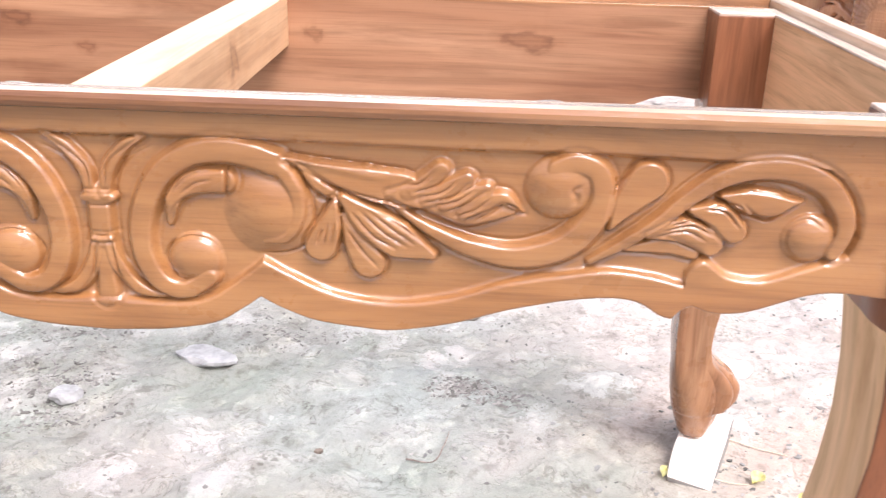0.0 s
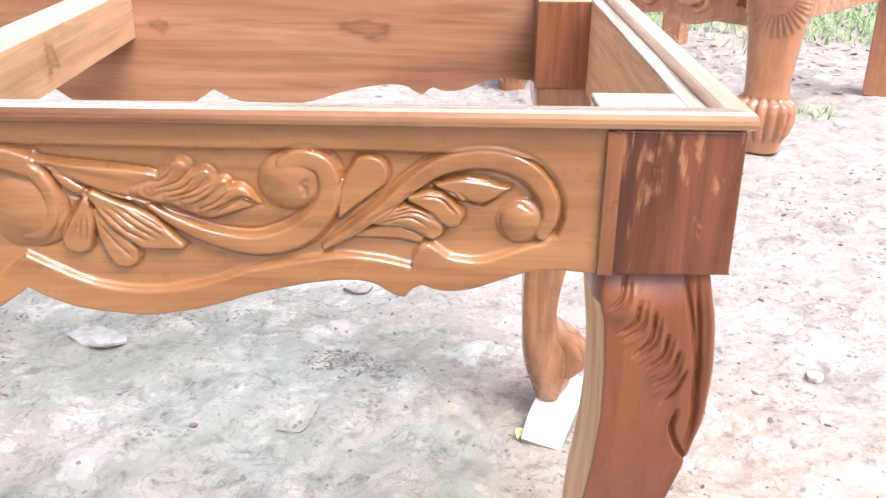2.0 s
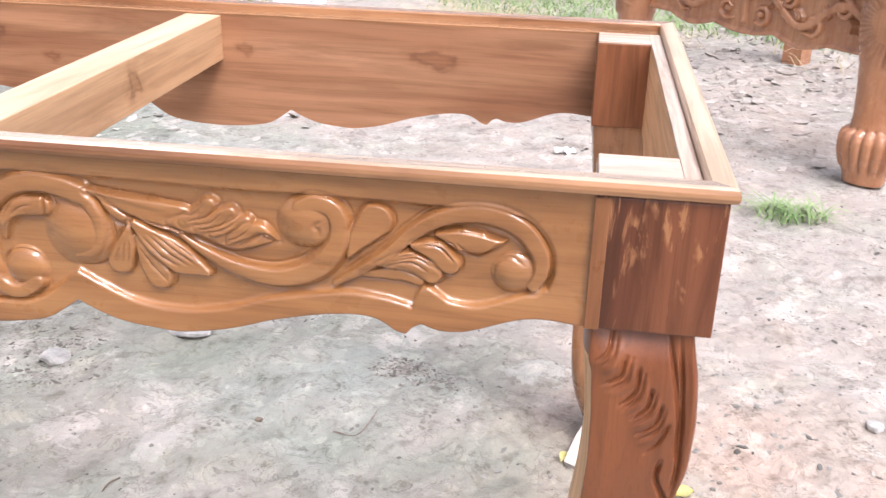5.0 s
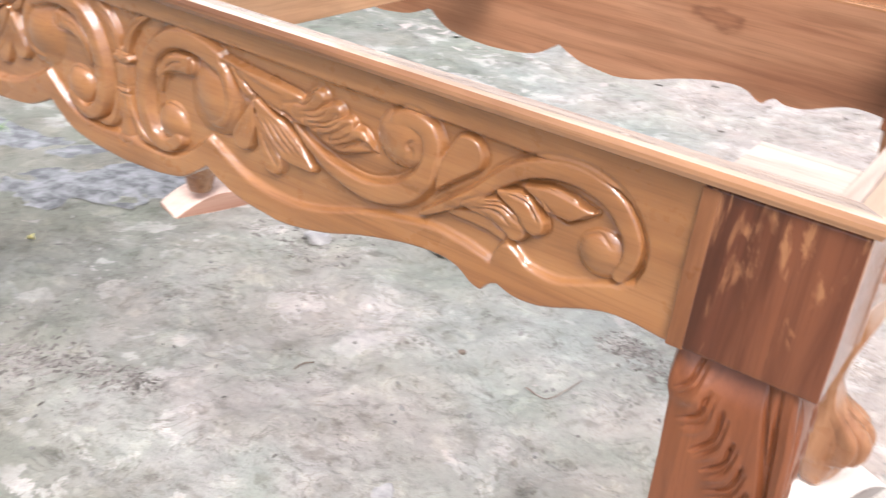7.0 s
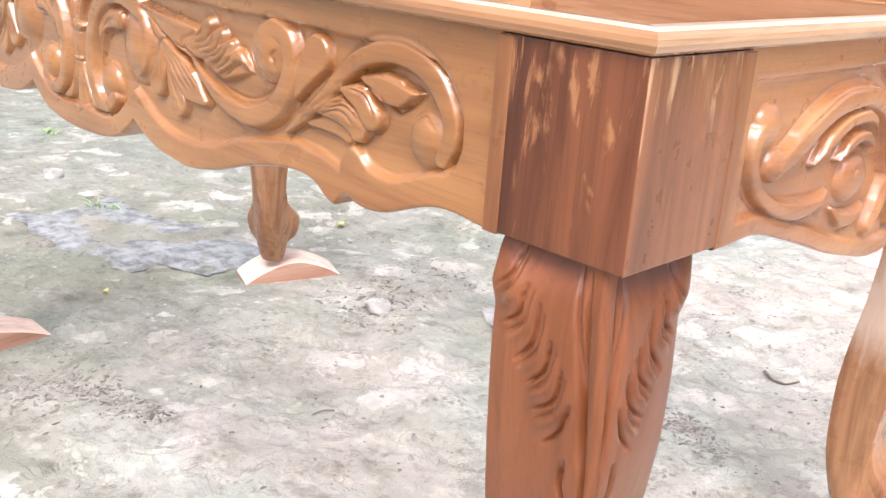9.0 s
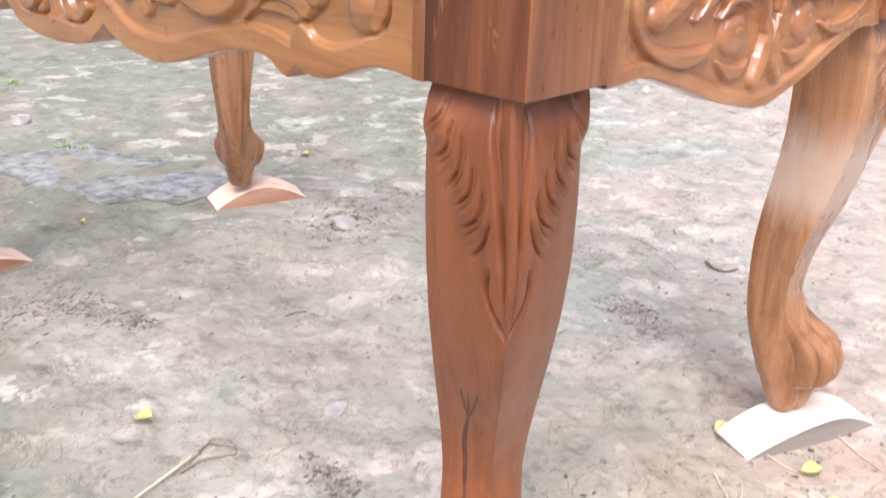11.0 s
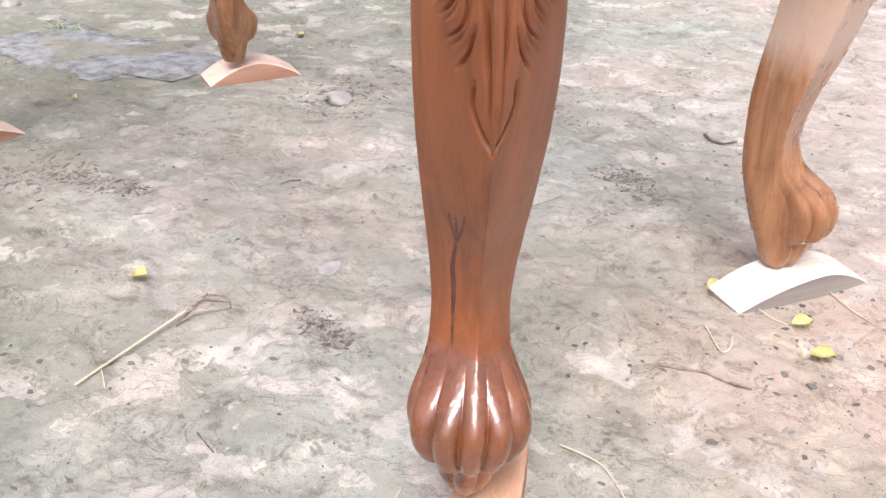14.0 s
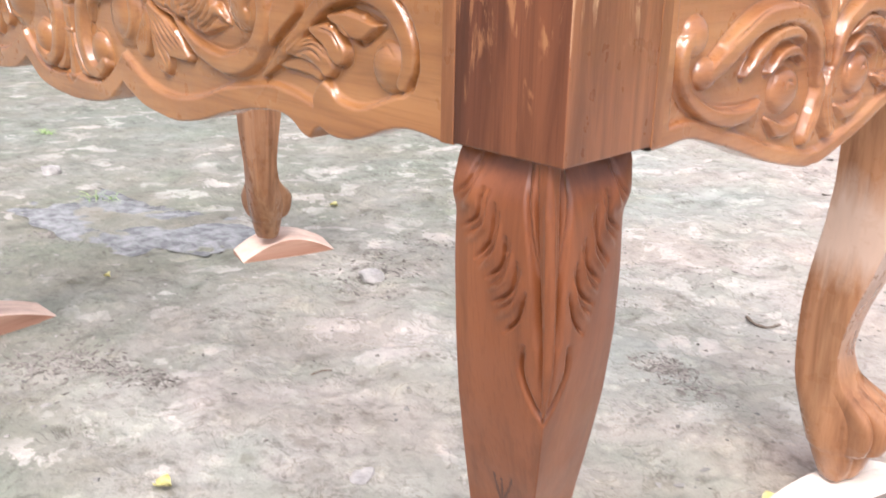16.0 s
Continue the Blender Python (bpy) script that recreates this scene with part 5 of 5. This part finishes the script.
thing("twig", tube([(*p, 0.002) for p in [(-0.347, -0.08), (-0.324, -0.085), (-0.302, -0.089)]], 0.0011, 0.0009, wobble=0.3), twig_brown, "thin dark twig on the earth", "twig")
thing("straw", tube([(*p, 0.003) for p in [(-0.055, 0.525), (-0.021, 0.491), (-0.002, 0.477), (0.0, 0.493), (-0.012, 0.52)]], 0.0012, 0.0009), straw, "bent pale straw on reddish earth", "straw")
thing("straw", tube([(*p, 0.003) for p in [(-0.031, 0.633), (-0.004, 0.62), (0.02, 0.617)]], 0.0011, 0.0008), straw, "thin straw beside a wood offcut", "straw")
thing("straw", tube([(*p, 0.003) for p in [(0.018, 0.755), (0.06, 0.726), (0.105, 0.703)]], 0.0014, 0.0009), straw, "thin straw beside a wood offcut", "straw")
thing("straw", tube([(*p, 0.003) for p in [(-0.042, 0.19), (-0.01, 0.194), (0.02, 0.19), (0.071, 0.158)]], 0.0012, 0.0009), straw, "thin straw near the carved foot", "straw")
thing("twig", tube([(*p, 0.002) for p in [(-0.531, 0.664), (-0.486, 0.656), (-0.47, 0.7), (-0.462, 0.741)]], 0.0013, 0.0008, wobble=0.3), dry_brown, "bent brown twig under the table", "twig")

thing("straw", tube([(*p, 0.003) for p in [(-0.103, -0.016), (-0.11, 0.002), (-0.116, 0.018)]], 0.0012, 0.0008), straw, "short pale straw in front of the carved foot", "straw")
thing("twig", tube([(*p, 0.001) for p in [(-0.044, 0.394), (-0.02, 0.406), (0.005, 0.42), (0.03, 0.42), (0.064, 0.428)]], 0.0022, 0.0012, wobble=0.5), dry_brown, "crooked brown twig pressed into reddish earth", "twig")


def petal(x, y, size, turn, label):
    bm = bmesh.new()
    rows = []
    for i in range(5):
        s = i / 4
        w = size * 0.45 * math.sin(math.pi * min(max(s * 0.92 + 0.06, 0), 1)) + 0.0004
        rows.append([bm.verts.new(((s - 0.5) * size, w * k, 0.004 + 0.006 * k * k + 0.004 * math.sin(s * 3))) for k in (-1, -0.5, 0, 0.5, 1)])
    for a, b in zip(rows, rows[1:]):
        for k in range(4):
            bm.faces.new((a[k], a[k + 1], b[k + 1], b[k]))
    for f in bm.faces:
        f.smooth = True
    bmesh.ops.solidify(bm, geom=bm.faces[:], thickness=0.001)
    bm.transform(pose(x, y, level(x, y) + 0.002, 8, -10, turn))
    thing("petal", bm, petal_yellow, label, "petal", "fallen yellow petals")


petal(-0.724, 0.071, 0.030, 20, "fallen yellow petal, curled up")
petal(0.036, 0.627, 0.027, 40, "fallen yellow petal beside a wood offcut")
petal(0.093, 0.566, 0.030, 15, "fallen yellow petal beside a wood offcut")
petal(-0.108, 0.646, 0.022, 60, "fallen yellow petal at an offcut's end")
petal(-1.735, 1.183, 0.028, 10, "fallen yellow petal on the earth")
petal(-1.606, 0.426, 0.020, 10, "fallen yellow petal on the earth")
petal(-0.73, -0.147, 0.020, 30, "fallen yellow petal on mossy earth")

# wet patch by the far foot: a film of water that fills the hollows of the earth
def puddle():
    cx, cy, rows, n = -2.0, 0.69, 30, 72
    at = [(cx, cy, 0.0)]
    for k in range(1, rows + 1):
        for i in range(n):
            a = i * 2 * math.pi / n
            r = 1 + 0.4 * (noise.noise(Vector((math.cos(a) * 1.5, math.sin(a) * 1.5, 3.3))) + 0.5 * noise.noise(Vector((math.cos(a) * 5, math.sin(a) * 5, 1.3))))
            f = k / rows
            at.append((cx + math.cos(a) * 0.46 * r * f, cy + math.sin(a) * 0.20 * r * f + math.cos(a) * 0.05 * f, f))
    at = np.array(at)
    fill = float(np.percentile(relief_ground(at[:, 0], at[:, 1]), 60))
    z = ground_z(at[:, 0], at[:, 1]) + fill - 0.006 * np.clip((at[:, 2] - 0.55) / 0.45, 0, 1) ** 1.5
    faces = [(0, 1 + i, 1 + (i + 1) % n) for i in range(n)]
    for k in range(rows - 1):
        for i in range(n):
            j = (i + 1) % n
            faces.append((1 + k * n + i, 1 + (k + 1) * n + i, 1 + (k + 1) * n + j, 1 + k * n + j))
    verts = np.column_stack([at[:, 0], at[:, 1], z]).tolist()
    tagged(new("puddle", mesh_of("puddle", verts, faces, wet_soil)), "shallow grey puddle in the hollows of the earth", "puddle", kind="stuff")


puddle()


# white plastic bag and paper scrap by the grass
def bag(x, y, sx, sy, sz):
    bm = bmesh.new()
    bmesh.ops.create_icosphere(bm, subdivisions=4, radius=1.0)
    for v in bm.verts:
        c = v.co.copy()
        n = noise.noise(c * 1.6) * 0.4 + abs(noise.noise(c * 4.5 + Vector((3, 1, 2)))) * 0.35
        c *= 0.8 + n
        v.co = Vector((c.x * sx, c.y * sy, max(c.z, -0.55) * sz))
    bm.transform(pose(x, y, level(x, y) + 0.5 * sz, 0, 0, -25))
    thing("plastic_bag", bm, bag_white, "crumpled white plastic bag beside the grass", "plastic bag")


bag(-1.95, 5.28, 0.26, 0.13, 0.09)


def scrap(x, y, w, h, turn, label):
    bm = bmesh.new()
    bmesh.ops.create_grid(bm, x_segments=8, y_segments=6, size=0.5)
    for v in bm.verts:
        v.co = Vector((v.co.x * w, v.co.y * h, 0.012 + 0.02 * noise.noise(v.co * 4)))
    bmesh.ops.solidify(bm, geom=bm.faces[:], thickness=0.002)
    bm.transform(pose(x, y, level(x, y), 6, 4, turn))
    thing("paper_scrap", bm, paper_white, label, "paper scrap")


scrap(-1.387, 6.409, 0.13, 0.11, 10, "white paper scrap on bare earth")
scrap(-0.165, 2.433, 0.075, 0.03, 10, "pale paper scrap under the table")


# ---- grass, leaves and crumbs ----
def blades(spots, name, label, material, tall, wide, lean, category="grass"):
    verts, faces = [], []
    for x, y, f in spots:
        a, h = rng.uniform(0, 6.283), rng.uniform(*tall) * f
        l, w = rng.uniform(*lean) * h, rng.uniform(*wide)
        dx, dy, sx, sy = math.cos(a), math.sin(a), -math.sin(a) * w, math.cos(a) * w
        z = float(ground_z(x, y)) - 0.004
        k = len(verts)
        for s, g in ((0, 1.0), (0.4, 0.9), (0.75, 0.6)):
            px, py, pz = x + dx * l * s * s, y + dy * l * s * s, z + h * (s - 0.18 * s * s * (l / h))
            verts += [(px - sx * g, py - sy * g, pz), (px + sx * g, py + sy * g, pz)]
        verts.append((x + dx * l, y + dy * l, z + h * (1 - 0.35 * (l / h))))
        faces += [(k, k + 1, k + 3, k + 2), (k + 2, k + 3, k + 5, k + 4), (k + 4, k + 5, k + 6)]
    tagged(new(name, mesh_of(name, verts, faces, material)), label, category, kind="stuff")


def lawn(x, y):
    """How grassy a place is, 0 to 1."""
    edge = np.interp(x, [-6, -2.6, -2.2, -1.05, -0.3, 0.2, 0.85, 1.6, 6], [5.2, 5.3, 5.5, 5.15, 4.65, 4.4, 4.2, 3.95, 3.6])
    wob = (fbm(np.array([x * 2.0]), np.array([y * 2.0]), 3)[0] - 0.45) * 0.9
    path = math.exp(-((x + 1.55 + 0.08 * (y - 5)) / 0.42) ** 4)
    return (y - edge + wob) * 2.5 - 3.5 * path


spots = []
while len(spots) < 60000:
    x, y = rng.uniform(-6.5, 5.5), 3.4 + 6.5 * rng.random() ** 1.15
    if lawn(x, y) > rng.random():
        spots.append((x, y, 1.0))
blades(spots, "grass", "lush green grass at the yard's edge", grass_green, (0.035, 0.10), (0.002, 0.0045), (0.7, 2.0))
spots = []
for cx, cy, r, n in ((-0.80, 4.95, 0.30, 260), (0.25, 4.4, 0.2, 50), (1.2, 4.1, 0.3, 40)):
    for k in range(n):
        a, q = rng.uniform(0, 6.283), r * math.sqrt(rng.random())
        spots.append((cx + math.cos(a) * q * 1.4, cy + math.sin(a) * q, 1.0))
blades(spots, "dry_grass", "dry yellow grass stems in front of the lawn", grass_dry, (0.08, 0.20), (0.0015, 0.003), (1.8, 3.5))
for cx, cy, r, n, tall in ((0.50, 1.93, 0.09, 130, (0.045, 0.095)), (1.10, 2.70, 0.08, 40, (0.04, 0.08)), (-2.25, 0.72, 0.05, 20, (0.02, 0.05)), (-3.289, 1.006, 0.035, 30, (0.015, 0.03))):
    spots = []
    for k in range(n):
        a, q = rng.uniform(0, 6.283), r * math.sqrt(rng.random())
        spots.append((cx + math.cos(a) * q * 1.2, cy + math.sin(a) * q * 0.7, 1.0))
    blades(spots, "grass_tuft", "small green grass tuft on bare earth", grass_green, tall, (0.0014, 0.003), (0.9, 2.4))


def chips(count, pick, size, thick, name, label, material, category, curl=0.0, stretch=(1.0, 2.2), tail=4.5):
    """Irregular flat flakes strewn on the ground, as one mesh."""
    verts, faces = [], []
    made = 0
    while made < count:
        x, y = pick()
        if x is None:
            continue
        made += 1
        s = size[0] + (size[1] - size[0]) * rng.random() ** tail
        a0, n, st = rng.uniform(0, 6.283), rng.choice((4, 5, 6, 7)), rng.uniform(*stretch)
        h = s * rng.uniform(*thick)
        tx, ty = rng.uniform(-0.3, 0.3), rng.uniform(-0.3, 0.3)
        z = level(x, y)
        k, ca, sa = len(verts), math.cos(a0), math.sin(a0)
        for topside in (0, 1):
            for i in range(n):
                b = i * 6.2832 / n
                r = s * rng.uniform(0.55, 1.2) * (0.8 if topside else 1.0)
                px, py = r * math.cos(b) * st, r * math.sin(b)
                qx, qy = px * ca - py * sa, px * sa + py * ca
                verts.append((x + qx, y + qy, z + (h if topside else -0.3 * h) + tx * qx + ty * qy + curl * (px * px) / (s * st)))
        faces.append(tuple(range(k + n, k + 2 * n)))
        for i in range(n):
            j = (i + 1) % n
            faces.append((k + i, k + j, k + n + j, k + n + i))
    tagged(new(name, mesh_of(name, verts, faces, material, smooth=False)), label, category, kind="stuff")


def crumb_spot():
    x, y = rng.gauss(-0.3, 1.2), rng.uniform(-0.6, 3.2)
    d = fbm(np.array([x * 2.3 + 3]), np.array([y * 2.3]), 3)[0]
    return (x, y) if d + rng.uniform(-0.12, 0.12) > 0.47 else (None, None)


chips(12000, crumb_spot, (0.0006, 0.0048), (0.12, 0.35), "earth_crumbs", "loose earth crumbs and grit on the ground", clod, "earth crumbs")


def near_crumb_spot():
    x, y = rng.uniform(-0.1, 1.5), rng.uniform(0.25, 2.1)
    d = fbm(np.array([x * 2.6 + 1]), np.array([y * 2.6 + 4]), 3)[0]
    return (x, y) if d + rng.uniform(-0.15, 0.15) > 0.44 else (None, None)


chips(2600, near_crumb_spot, (0.0012, 0.0075), (0.2, 0.5), "earth_crumbs", "grey-brown earth crumbs on the pale trodden ground", clod, "earth crumbs", 0.0, (1.0, 1.8), 3.5)


def crust_spot():
    x, y = rng.uniform(-2.2, 0.9), rng.uniform(-0.35, 2.6)
    d = fbm(np.array([x * 3.1 + 8]), np.array([y * 3.1 + 2]), 3)[0]
    return (x, y) if d + rng.uniform(-0.1, 0.1) > 0.48 else (None, None)


chips(1500, crust_spot, (0.0015, 0.007), (0.15, 0.35), "crust_flakes", "lifted flakes of dry grey earth crust", crust_grey, "earth crust", 0.0, (1.0, 2.0), 2.5)


def clump_spot():
    cx, cy, r = rng.choice(CLUMPS)
    a, q = rng.uniform(0, 6.283), 1.3 * r * rng.random()
    return cx + math.cos(a) * q * 1.3, cy + math.sin(a) * q * 0.7


CLUMPS = [(-1.25, 0.10, 0.06), (-1.24, 0.165, 0.05), (-1.18, 0.19, 0.05), (-1.10, 0.206, 0.05), (-1.04, 0.236, 0.04),
          (-0.437, 0.904, 0.05), (-0.429, 0.166, 0.035), (-0.395, 0.166, 0.04), (-1.222, 0.14, 0.12), (-1.225, 0.869, 0.10), (-1.258, 1.104, 0.10),
          (-1.187, 0.786, 0.08), (-2.019, 0.475, 0.10), (-1.296, 0.973, 0.10), (-1.19, 0.908, 0.08), (-0.814, 1.118, 0.10), (-0.441, 0.915, 0.05), (-0.352, 0.87, 0.06)]
chips(4400, clump_spot, (0.0008, 0.0046), (0.1, 0.4), "litter", "dark crumbled leaf and bark litter on the earth", bark_litter, "litter", 0.1, (1.2, 3.2), 2.6)


def leaf_spot():
    x, y = rng.uniform(-2.5, 3.2), rng.uniform(2.3, 5.2)
    return (x, y) if rng.random() < np.interp(y, [2.3, 3.0, 3.6, 4.4, 5.2], [0.05, 0.35, 1.0, 0.9, 0.3]) else (None, None)


chips(4200, leaf_spot, (0.006, 0.022), (0.03, 0.10), "fallen_leaves", "dead grey and brown leaves strewn before the grass", leaf_litter, "dead leaves", 0.25, (1.0, 2.2), 2.2)
